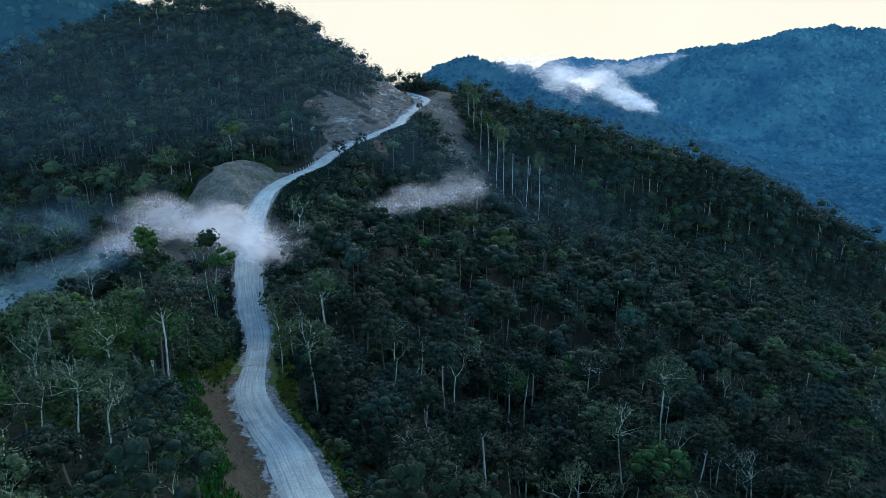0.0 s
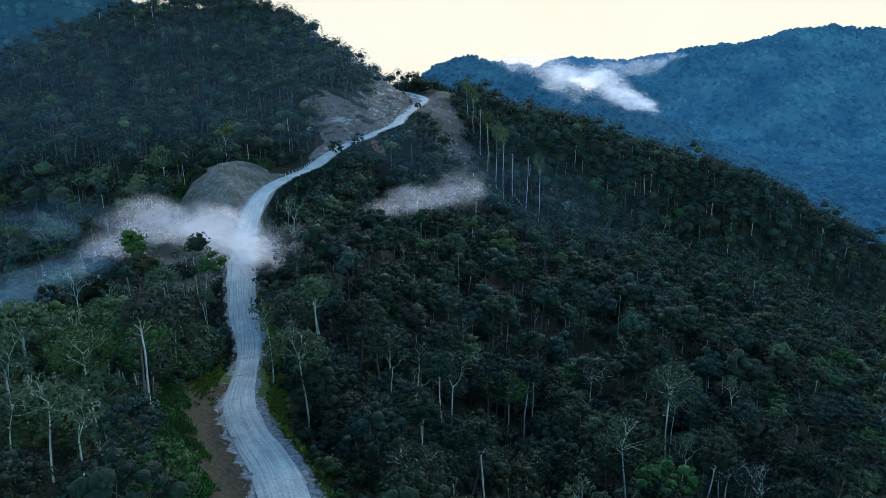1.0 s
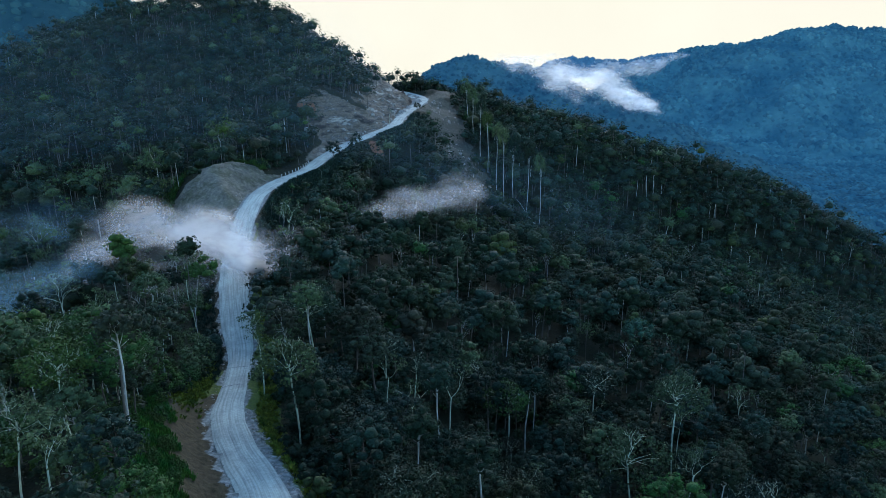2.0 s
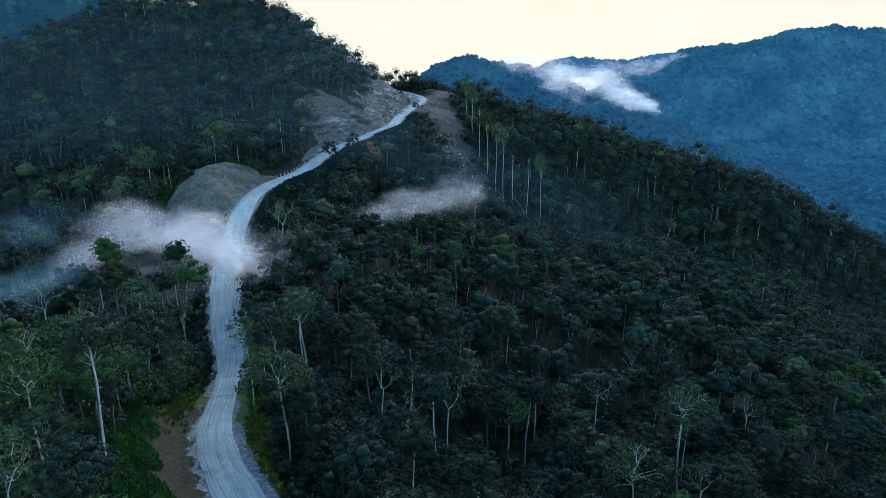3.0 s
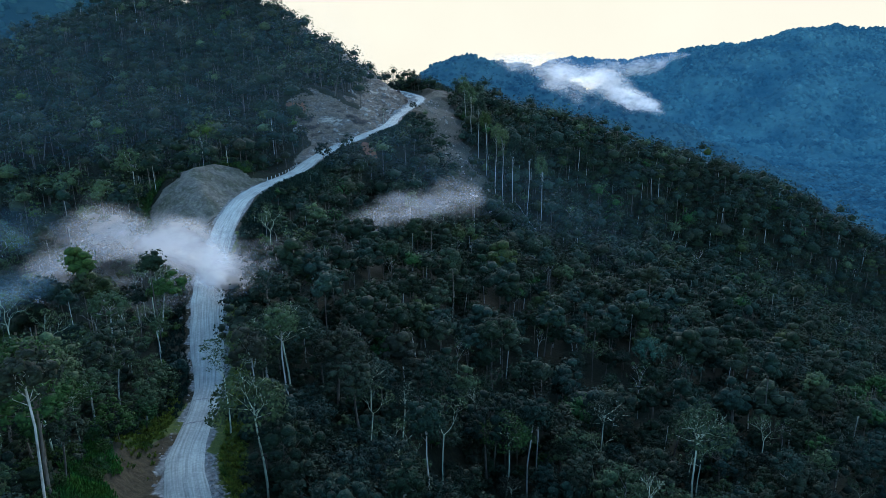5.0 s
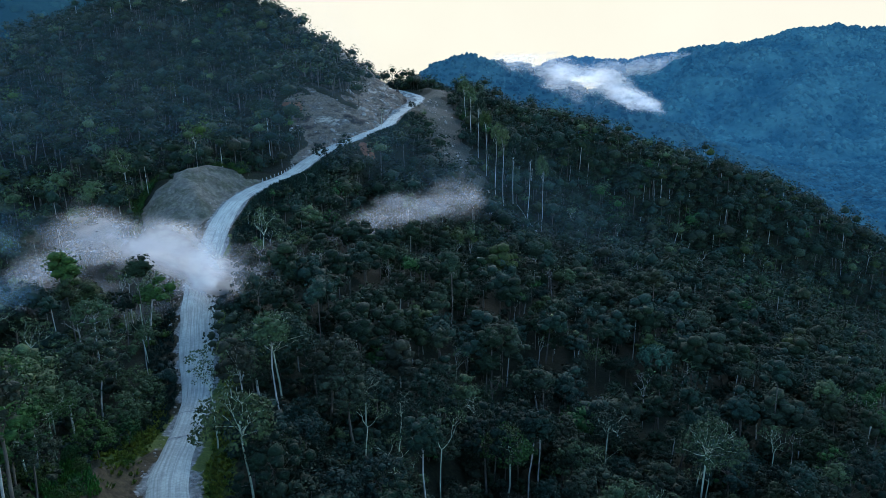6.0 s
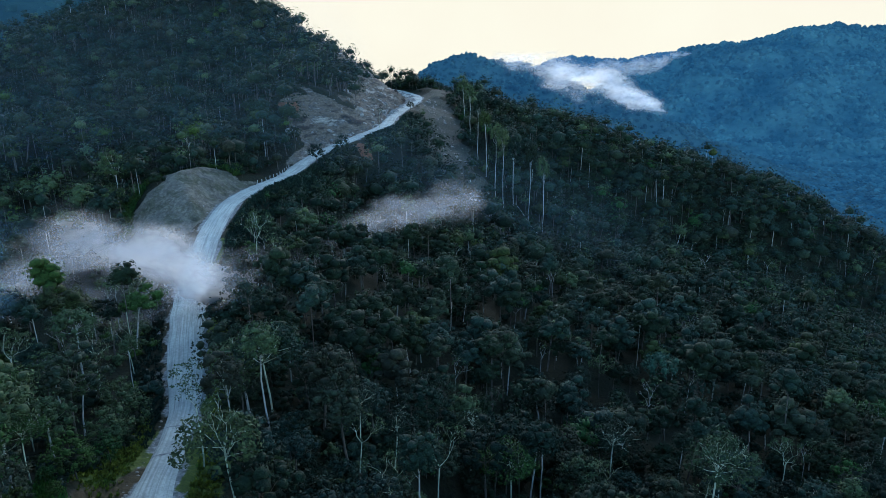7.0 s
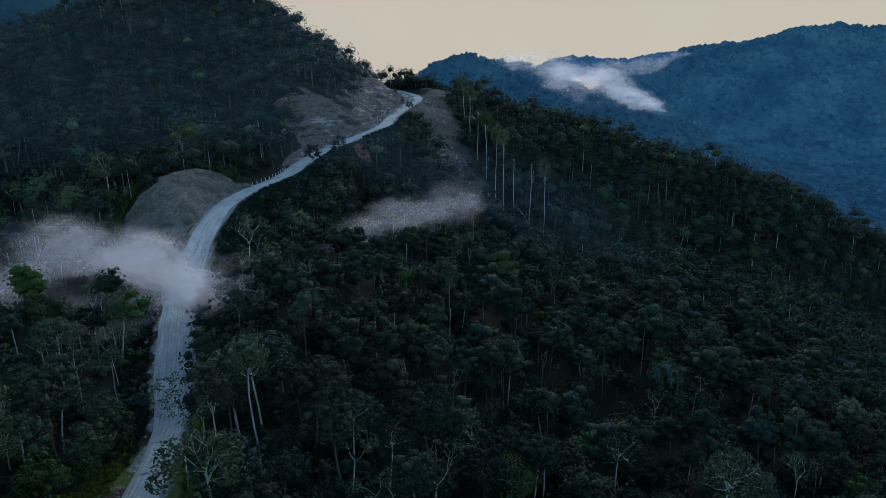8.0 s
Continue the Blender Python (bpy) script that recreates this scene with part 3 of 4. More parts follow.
    if detail <= 0 and kind != "open":
        crown.append((mid + v * rng.uniform(0.8, 1.0, (len(v), 1)) * np.array([wide, wide, drop * 0.72]) * 0.74 * np.where(v[:, 2:] < 0, (0.9, 0.9, 0.4), 1), f))
    for k in range(clumps):
        z = 1 - (k + 0.5) / clumps * 1.3
        a = k * 2.39996 + rng.uniform(-0.45, 0.45)
        flat = math.sqrt(max(1 - z * z, 0))
        way = np.array([flat * math.cos(a), flat * math.sin(a), z])
        r = wide * rng.uniform(0.22, 0.42) * (0.88 if detail > 0 else 1.3) * (1.4 if kind == "tall" else 1.0)
        swell = (1 + by * math.cos(a - lop)) * rng.uniform(0.78, 1.14)
        at = mid + way * np.array([wide, wide, drop]) * swell - way * r * 0.78
        if kind != "open" and detail >= 0:
            crown.append((at + v * rng.uniform(0.6, 1.1, (len(v), 1)) * np.array([r, r, r * 0.85]) * (0.66 if detail > 0 else 0.76), f))
        crown.append(leaves(rng, at, np.array([r, r, r * 0.85]), per, size, way, 0.55 if detail > 0 else 0.42))
        if kind != "bush" and k % 3 == 1 and (detail > 0 or detail == 0 and k % 6 == 1):
            wood.append(limb(rng, spine(top * rng.uniform(0.86, 1.0)), at, r0 * 0.4, 3))
    return joined(wood), joined(crown)


KINDS = {"umbrella": 6, "tall": 4, "bush": 4, "bare": 5, "open": 4}
NAMES = {"umbrella": "rainforest_tree", "tall": "tall_tree", "bush": "understory_tree", "bare": "mossy_tree", "open": "open_crowned_tree"}
LABELS = {"umbrella": "broad dark green rainforest tree with a domed crown",
          "tall": "tall slender forest tree with a pale straight trunk",
          "bush": "low dense green tree in the forest understory",
          "bare": "gnarled grey tree with pale mossy bare branches",
          "open": "open-crowned tree with pale forking limbs among its leaves"}
GROUPS = {"umbrella": "rainforest trees on the slope", "tall": "tall pale-trunked trees", "bush": "understory trees", "bare": "mossy bare trees", "open": "open-crowned trees"}
NEAR = {k: [make_tree(100 + 17 * i + len(k), k, 1) for i in range(c)] for k, c in KINDS.items()}
FAR = {k: [make_tree(100 + 17 * i + len(k), k, 0) for i in range(c)] for k, c in KINDS.items()}
FARTHEST = {k: [make_tree(100 + 17 * i + len(k), k, -1) for i in range(c)] for k, c in KINDS.items()}
HEIGHT = {k: [float(c[0][:, 2].max()) if len(c[0]) else 1 for _, c in NEAR[k]] for k in KINDS}
MESHES = {}


def tree_meshes(kind, i, leaf):
    key = (kind, i, leaf.name)
    if key not in MESHES:
        (wv, wf), (cv, cf) = NEAR[kind][i]
        MESHES[key] = (mesh("trunk", wv, wf, [BARK_MOSS if kind in ("bare", "open") else BARK if kind == "tall" or leaf is LEAF_PALE else BARK_DARK], None, None, True), mesh("crown", cv, cf, [leaf], None, None, True))
    return MESHES[key]


def plant(kind, i, x, y, z, scale, turn, leaf=None, label="", name=""):
    leaf = leaf or (LEAF_PALE if kind == "bare" else LEAF)
    top = new(name or NAMES[kind])
    trunk, crown = tree_meshes(kind, i, leaf)
    for part_name, me in (("trunk", trunk), ("crown", crown)):
        new(part_name, me).parent = top
    top.matrix_basis = Matrix.LocRotScale((x, y, z), Euler((0, 0, turn)), scale if isinstance(scale, tuple) else (scale, scale, scale))
    return tagged(top, label or LABELS[kind], "tree", GROUPS[kind])


# individual trees that stand out: kind, shape, x, y, height of the top, leaf, label
HEROES = [
    ("open", 0, -22, 150, 62, LEAF_OLIVE, "tall umbrella-crowned tree with pale forked limbs beside the road"),
    ("umbrella", 1, 82, 240, 27, LEAF_TEAL, "lone round-crowned tree with a long pale trunk"),
    ("open", 1, 73, 175, 36, LEAF_OLIVE, "olive-crowned tree with a pale forking trunk"),
    ("bare", 0, 12.7, 174, 42, LEAF_PALE, "slim bare tree with a pale crooked trunk"),
    ("bare", 1, 103, 199, 19, LEAF_PALE, "wide mossy tree with tangled pale branches"),
    ("bare", 2, -42, 274, 66, LEAF_PALE, "tall pale dead-looking tree beside the road bend"),
    ("bare", 3, -69.5, 179, 55, LEAF_PALE, "fan of bare white branches above the canopy"),
    ("open", 2, 54, 152, 33, LEAF_OLIVE, "pale grey-green tree with an open vase-shaped crown"),
    ("umbrella", 4, -114, 351, 78, LEAF_PALE, "pale grey-leaved tree on the spur"),
    ("umbrella", 5, 180, 259, -2, LEAF_BRIGHT, "fresh green leafy tree in the dark canopy"),
    ("bush", 0, -43, 108, 63, LEAF_BRIGHT, "bright green leafy tree on the near hillock"),
    ("umbrella", 2, -63, 111, 64, LEAF_BRIGHT, "yellow-green domed tree on the near hillock"),
    ("tall", 0, 63, 452, 74, LEAF_PALE, "very tall slender tree with a white trunk beside the landslide"),
    ("tall", 1, 67, 446, 72, LEAF_PALE, "very tall slender tree with a white trunk beside the landslide"),
    ("tall", 2, 72, 441, 68, LEAF, "tall white-trunked tree beside the landslide"),
    ("tall", 3, 60, 470, 80, LEAF, "tall white-trunked tree beside the landslide"),
    ("tall", 0, 57, 490, 86, LEAF, "tall white-trunked tree beside the landslide"),
    ("tall", 1, 55, 515, 92, LEAF_PALE, "tall grey-leaved tree beside the landslide"),
    ("tall", 2, 54, 540, 98, LEAF_PALE, "tall grey-leaved tree near the pass"),
    ("tall", 3, 80, 436, 64, LEAF, "tall white-trunked tree on the ridge slope"),
    ("tall", 0, 86, 425, 58, LEAF_PALE, "tall white-trunked tree on the ridge slope"),
    ("tall", 2, 8, 360, 52, LEAF_PALE, "bare pale trunk rising through the mist"),
    ("bush", 1, -35, 404, 70, LEAF, "dark dense conifer-like tree at the road's edge"),
    ("bush", 2, -24, 424, 73, LEAF, "dark dense conifer-like tree at the road's edge"),
    ("bush", 3, 16, 545, 80, LEAF, "dark dense tree under the pass"),
    ("bare", 4, -4, 468, 82, LEAF, "bare dark tree standing before the rock cut"),
    ("bare", 0, -33, 262, 60, LEAF_PALE, "leafless grey tree below the road bend"),
    ("bare", 3, -80, 196, 58, LEAF_PALE, "mossy pale-branched tree on the hillock"),
    ("bare", 1, -58, 150, 58, LEAF_PALE, "mossy pale-branched tree on the hillock"),
    ("bare", 2, -74, 140, 55, LEAF_PALE, "mossy pale-branched tree on the hillock"),
    ("bare", 4, -66, 226, 60, LEAF_PALE, "mossy tree with long bare trunks near the road"),
    ("bare", 0, -60, 209, 54, LEAF_PALE, "mossy tree with long bare trunks near the road"),
    ("bare", 3, 30, 118, 40, LEAF_PALE, "pale twisted tree in the dark valley"),
    ("open", 3, -23, 189, 60, LEAF_MID, "open-crowned tree with forked grey limbs by the road"),
]
placed = []
for kind, i, x, y, top_z, leaf, label in HEROES:
    g = float(land(np.array([x]), np.array([y]))[0][0])
    s = (top_z - g) / HEIGHT[kind][i]
    w = min(max(s, 0.75), 1.2) * (1.25 if kind == "open" else 1.0)
    plant(kind, i, x, y, g, (w, w, s), 0.7 * i + x, leaf, label)
    placed.append((x, y))

rng = np.random.default_rng(11)
SPACE = 7.7
cx, cy = np.meshgrid(np.arange(-440, 470, SPACE), np.arange(62, 760, SPACE))
px = (cx + rng.uniform(-0.46, 0.46, cx.shape) * SPACE).ravel()
py = (cy + rng.uniform(-0.46, 0.46, cx.shape) * SPACE).ravel()
wedge = (px > -0.575 * py - 14) & (px < 0.745 * py + 18) & ~((px > 85) & (py > 616 - 0.1 * px)) & (py < 735)
px, py = px[wedge], py[wedge]
pz, pcut, pd, pat = land(px, py)
pb, pg, pgrass = masks(px, py, pcut, pd, pat)
half = road_half(pat)
open_ground = (pb > 0.35) | (np.abs(pd) < half + 3.6 + 1.5 * (pd < 0) + 7 * ((pd < 0) & (py < 156)) + 4.5 * ((pd > 0) & (py < 155))) | (scar_at(px, py) > 0.3)
bank = (pd > 0) & (np.abs(pd) < half + 9)
for hx, hy in placed:
    open_ground |= np.hypot(px - hx, py - hy) < 4.2
draw = rng.uniform(size=len(px))
stout = 0.52 + 0.84 * rng.beta(2.0, 1.9, len(px))
turns, tints = rng.uniform(0, 6.283, len(px)), rng.uniform(0, 1, len(px))
ridge_side = (py > 380) & (pd > 0)
counts = {k: 0 for k in KINDS}
stuff = []
for k in range(len(px)):
    if open_ground[k]:
        continue
    d = draw[k]
    if bank[k] or pgrass[k] > 0.5:
        kind = "bush" if d < 0.85 else "bare"
    elif ridge_side[k]:
        kind = "tall" if d < 0.12 else "umbrella" if d < 0.80 else "bush" if d < 0.97 else "bare"
    else:
        kind = "umbrella" if d < 0.52 else "open" if d < 0.59 else "tall" if d < 0.69 else "bush" if d < (0.86 if px[k] < -30 and py[k] < 270 else 0.92) else "bare"
    i = int(tints[k] * 97) % KINDS[kind]
    s = stout[k]
    if any(math.hypot(px[k] - hx, py[k] - hy) < 13 and py[k] < hy + 7 and hx > -20 for hx, hy in placed):  # lower growth before a standout tree
        s *= 0.5
    if pd[k] < 0 and 232 < py[k] < 302 and px[k] > -122:  # low growth in the hollow before the bend
        kind, i = "bush", i % 4
        s = 0.36 + 0.22 * d
    if py[k] > 540:  # an even crest
        s = min(s, 1.08)
    if s < 0.62 and kind in ("umbrella", "tall", "open"):
        kind, i, s = "bush", i % 4, s * 1.6
    if 0 < pd[k] < 42 and py[k] > 270:  # regrowth under the road stays below its edge
        s = min(s, max(0.28, (road_z(pat[k]) + 1.5 + 3 * draw[k] - pz[k]) / HEIGHT[kind][i]))
    if py[k] < 205 and counts[kind] < 300 and -0.57 * py[k] - 12 < px[k] < 0.74 * py[k] + 14:
        counts[kind] += 1
        # blue-green leaves left out in the ravine: its shade is put into leaf colour
        leaf = LEAF_PALE if kind == "bare" else LEAF_BRIGHT if tints[k] > (0.64 if px[k] < -30 else 0.965) else LEAF_PALE if tints[k] < (0.36 if px[k] < -30 else 0.03) else LEAF_MID if 0.3 < tints[k] < 0.45 and not 0 < px[k] < 75 else LEAF
        plant(kind, i, px[k], py[k], pz[k], (1.1 * s, 1.1 * s, s), turns[k], leaf)
    else:
        stuff.append((kind, i, px[k], py[k], pz[k], s, turns[k], tints[k]))


def forest(name, rows, label):
    vs, fs, ms, ts, n = [], [], [], [], 0
    for kind, i, x, y, z, s, turn, tint in rows:
        c, sn = math.cos(turn) * s, math.sin(turn) * s
        w = (1.0 if kind in ("bare", "shrub", "open") else 1.1 if kind == "tall" else 1.14) * (1.22 if y > 380 else 1.0)
        spin = np.array([[c * w, sn * w, 0], [-sn * w, c * w, 0], [0, 0, s]])
        # extra blue-green crowns on the far right ridge put haze into the leaf colour
        leaf_slot = 3 if kind == "bare" or 0.70 < tint < (0.92 if x < -80 and 290 < y < 410 else 0.75) else 4 if tint > (0.8 if x < -45 and y < 300 else 0.98) else 5 if 0.3 < tint < (0.62 if y > 330 and x > 30 else 0.42) else 2
        for (v, f), slot in zip((FAR if y < 330 else FARTHEST)[kind][i], (1 if y > 380 and x < 20 and tint > 0.07 else 0 if kind == "bare" or (kind == "tall" and tint < 0.28) or (kind == "umbrella" and 0.6 < tint < (0.95 if y < 330 else 0.72)) else 1, leaf_slot)):
            vs.append(v @ spin + (x, y, z))
            fs.append(f + n)
            ms.append(np.full(len(f), slot))
            ts.append(np.full(len(v), tint))
            n += len(v)
    ob = new(name, mesh(name, np.concatenate(vs), np.concatenate(fs), [BARK, BARK_DARK, LEAF, LEAF_PALE, LEAF_BRIGHT, LEAF_MID], np.concatenate(ms), {"tint": np.concatenate(ts)}, True))
    tagged(ob, label, "forest", kind="stuff")


# fresh green bushes along the top of the bank
for k in range(46):
    y = rng.uniform(98, 160)
    x = float(road_x(y)) - float(road_half(y)) - rng.uniform(9.5, 21)
    g = float(land(np.array([x]), np.array([y]))[0][0])
    plant("bush", k % 4, x, y, g - 0.3, rng.uniform(0.26, 0.46), rng.uniform(0, 6.28), LEAF_BRIGHT, "bright green bush on the bank above the road")

# low growth that closes the gaps between the trees
FAR["shrub"] = [make_tree(900 + k, "shrub", 0) for k in range(4)]
FARTHEST["shrub"] = FAR["shrub"]
for x, y in zip(rng.uniform(-330, 330, 1500), 75 + 560 * rng.uniform(0, 1, 1500) ** 1.15):
    if -0.575 * y - 12 < x < 0.745 * y + 14:
        stuff.append(["shrub", int(rng.integers(4)), x, y, 0, rng.uniform(0.7, 1.3), rng.uniform(0, 6.28), rng.uniform()])
for x, y in zip(rng.uniform(-20, 120, 700), rng.uniform(96, 215, 700)):
    stuff.append(["shrub", int(rng.integers(4)), x, y, 0, rng.uniform(0.7, 1.2), rng.uniform(0, 6.28), rng.uniform()])
for x, y in zip(rng.uniform(-110, 60, 900), rng.uniform(92, 262, 900)):
    if abs(x - float(road_x(y))) < 42:
        stuff.append(["shrub", int(rng.integers(4)), x, y, 0, rng.uniform(0.4, 0.9), rng.uniform(0, 6.28), rng.uniform()])
fill = [(rng.uniform(-150, -12), rng.uniform(545, 670), ("bush", "umbrella")[int(rng.integers(2))]) for _ in range(420)]
fill += [(x, rng.uniform(-95, 25) + 592 - 0.12 * x, "bush") for x in rng.uniform(48, 380, 420)]
fill += [(rng.uniform(-48, 62), rng.uniform(692, 738), "tall" if rng.uniform() < 0.4 else "umbrella") for _ in range(60)]
fill += [(rng.uniform(-46, 24), rng.uniform(700, 742), ("tall", "umbrella", "umbrella", "bush")[int(rng.integers(4))]) for _ in range(190)]
fill += [(rng.uniform(14, 62), rng.uniform(682, 738), ("umbrella", "bush")[int(rng.integers(2))]) for _ in range(110)]
for _ in range(90):  # low trees along the rim of the cut spur
    a, r = rng.uniform(0.9, 3.9), rng.uniform(1.04, 1.3)
    fill.append((-83 + 23 * r * math.cos(a), 342 + 34 * r * math.sin(a), "rim"))
fx, fy = np.array([f[0] for f in fill]), np.array([f[1] for f in fill])
fz, fcut, fd, fat = land(fx, fy)
fb = masks(fx, fy, fcut, fd, fat)[0]
for (x, y, kind), z, d, b in zip(fill, fz, fd, fb):
    if abs(d) > 8 and (b < 0.3 or y > 690):
        size = rng.uniform(0.3, 0.55)
        if kind == "rim":
            stuff.append(("bush", int(rng.integers(4)), x, y, z, size, rng.uniform(0, 6.28), rng.uniform(0.9, 1.0)))
            continue
        stuff.append((kind, int(rng.integers(4)), x, y, z, rng.uniform(0.7, 1.0) if kind != "bush" else rng.uniform(0.8, 1.3), rng.uniform(0, 6.28), rng.uniform()))
low = [r for r in stuff if r[0] == "shrub"]
lx, ly = np.array([r[2] for r in low]), np.array([r[3] for r in low])
lz, lcut, ld, lat = land(lx, ly)
lb = masks(lx, ly, lcut, ld, lat)[0]
clear = (lb > 0.25) | (np.abs(ld) < road_half(lat) + 3.0) | (scar_at(lx, ly) > 0.2)
for r, z, d in zip(low, lz, ld):
    r[4] = z
    if d < 0 and 232 < r[3] < 302 and r[2] > -122:
        r[5] *= 0.45
stuff = [r for r in stuff if r[0] != "shrub"] + [r for r, c in zip(low, clear) if not c]

forest("slope_forest", [r for r in stuff if r[2] > road_x(r[3]) and r[3] < 745], "dense dark rainforest covering the slope below the road")
forest("hill_forest", [r for r in stuff if not (r[2] > road_x(r[3]) and r[3] < 745)], "dense dark rainforest on the hill above the road")


# ---- mist ----
def mist(name, line, heights, strengths, layers, depth, label, mat, seed):
    """Drifting mist: layered wavy veils along a line, thin at their edges."""
    line, heights = np.array(line, float), np.array(heights, float)
    t = np.linspace(0, len(line) - 1, 70)
    c = np.stack([knots(t, np.arange(len(line)), line[:, k]) for k in range(3)], -1)
    h = knots(t, np.arange(len(line)), heights)
    power = np.interp(t, np.arange(len(line)), strengths)
    v = np.linspace(-1, 1, 22)
    rng = np.random.default_rng(seed)
    vs, fs, body, n = [], [], [], 0
    for k in range(layers):
        o = -k * depth
        X = c[:, 0][:, None] * (1 + o / c[:, 1].mean()) + 0 * v[None] + rng.uniform(-3, 3)
        Z = c[:, 2][:, None] + h[:, None] * v[None] + rng.uniform(-1.5, 1.5) - 0.25 * o
        Y = c[:, 1][:, None] + o + 5 * v[None] + 0.4 * depth * rough(X, Z * 2, 30, seed + k)
        ends = step(0, 0.16, t / t[-1]) * (1 - step(0.84, 1, t / t[-1]))
        side = 1.15 - 0.3 * (k - (layers - 1) / 2) ** 2 / (layers / 2) ** 2
        vs.append(np.stack([X, Y, Z], -1).reshape(-1, 3))
        clear = step(0.8, 6.0, Z - land(X, Y)[0]) if c[0, 1] < 700 else 1.0  # thins out towards the ground
        body.append((ends[:, None] * power[:, None] * (1 - np.abs(v[None]) ** 1.5) ** 1.5 * side * clear).ravel())
        quads = grid_faces(70, 22)
        fs.append(quads[body[-1][quads].max(1) > 0.01] + n)
        n += 70 * 22
    ob = new(name, mesh(name, np.concatenate(vs), np.concatenate(fs), [mat], None, {"body": np.concatenate(body)}, True))
    tagged(ob, label, "mist", kind="stuff")


mist("mist", [(-122, 245, 42), (-111, 255, 50), (-101, 262, 56), (-89, 268, 60), (-75, 262, 58), (-63, 256, 54), (-50, 250, 51), (-38, 252, 50), (-22, 262, 50)],
     [15, 16, 15, 13.5, 14, 16, 18, 15, 10], [0.25, 0.5, 0.8, 0.9, 0.85, 1.0, 1.05, 0.65, 0.45], 4, 6.5, "white morning mist drifting across the road", MIST, 5)
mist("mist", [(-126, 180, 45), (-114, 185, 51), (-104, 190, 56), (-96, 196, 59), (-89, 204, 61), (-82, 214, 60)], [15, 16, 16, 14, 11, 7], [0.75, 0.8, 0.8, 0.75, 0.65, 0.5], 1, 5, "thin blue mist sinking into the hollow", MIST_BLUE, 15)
mist("mist", [(-88, 232, 50), (-76, 234, 49), (-64, 236, 47), (-53, 238, 45), (-38, 240, 44)], [8, 11, 13, 14, 12], [0.3, 0.45, 0.55, 0.65, 0.6], 1, 8, "thin veil of mist among the roadside trees", MIST, 35)
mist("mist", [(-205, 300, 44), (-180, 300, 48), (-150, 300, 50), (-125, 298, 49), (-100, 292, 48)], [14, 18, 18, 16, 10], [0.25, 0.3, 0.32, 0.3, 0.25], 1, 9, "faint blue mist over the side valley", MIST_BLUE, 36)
mist("mist", [(-40, 296, 34), (-27, 310, 36), (-8, 326, 44), (5, 334, 51), (22, 340, 51), (37, 346, 51), (52, 350, 47)],
     [12, 12, 12, 12, 12, 13, 10], [0.5, 0.5, 0.5, 0.52, 0.54, 0.54, 0.46], 4, 5, "thin wisp of mist above the forest slope", MIST, 25)


def haze(name, y, label):
    """A wide thin sheet across the valley whose blue colour paints in the morning airlight."""
    xs, zs = np.linspace(-0.66 * y, 0.86 * y, 60), np.linspace(0, 1, 14)
    X = xs[:, None] + 0 * zs[None]
    ceiling = 84 + 80 * (1 - step(-30, 24, X))
    Z = -140 + zs[None] * (ceiling + 140)
    Y = y + 12 * rough(X, Z, 160, int(y))
    body = (1 - step(0.80, 1.0, zs[None] + 0 * X)) * (1 - 0.85 * step(0.05 * y, 0.45 * y, X))
    ob = new(name, mesh(name, np.stack([X, Y, Z], -1).reshape(-1, 3), grid_faces(60, 14), [HAZE], None, {"body": body.ravel()}, True))
    tagged(ob, label, "haze", kind="stuff")


HAZE = mist_material("blue_haze_sheet", 0.0145, 0.006, 0.0, 0.7, (0.30, 0.62, 0.95), 1.5)
haze("haze", 400, "thin blue sheet standing in for morning haze over the slope")
CLOUD = mist_material("low_cloud", 0.52, 0.013, 0.2, 1.4, (0.98, 0.97, 0.95), 3.8)
mist("low_cloud", [(40, 1240, 70), (138, 1290, 86), (222, 1300, 83), (283, 1290, 66), (336, 1250, 52), (382, 1200, 36), (415, 1150, 16), (440, 1110, -2)],
     [10, 14, 30, 52, 52, 38, 20, 9], [0.3, 0.4, 0.65, 0.9, 0.9, 0.9, 0.95, 0.9], 3, 14, "bright low cloud spilling over the far ridge", CLOUD, 41)
mist("low_cloud", [(600, 2380, 25), (700, 2400, 38), (796, 2450, 35), (914, 2500, 42), (1033, 2600, 68), (1130, 2650, 86)],
     [40, 50, 48, 44, 26, 10], [0.8, 1.0, 1.0, 0.9, 0.8, 0.6], 2, 25, "bright low cloud in the saddle of the mountain", CLOUD, 47)
mist("mist", [(-158, 375, 66), (-150, 380, 69), (-144, 388, 70), (-136, 392, 72)], [4, 6, 6, 4], [0.12, 0.16, 0.16, 0.12], 3, 3, "small wisp of mist over the hollow", MIST_BLUE, 52)


# ---- rocks ----
def boulder_mesh(seed):
    rng = np.random.default_rng(seed)
    v, f = BALLS[2]
    d = rng.normal(size=(9, 3))
    d /= np.linalg.norm(d, axis=1)[:, None]
    cutoff = rng.uniform(0.6, 0.95, 9)
    v = v.copy()
    for n, c in zip(d, cutoff):
        over = np.clip(v @ n - c, 0, None)
        v = v - over[:, None] * n
    return mesh("boulder", v * np.array([1.0, 0.8, 0.7]), f, [ROCK])


BOULDERS = [boulder_mesh(300 + k) for k in range(6)]


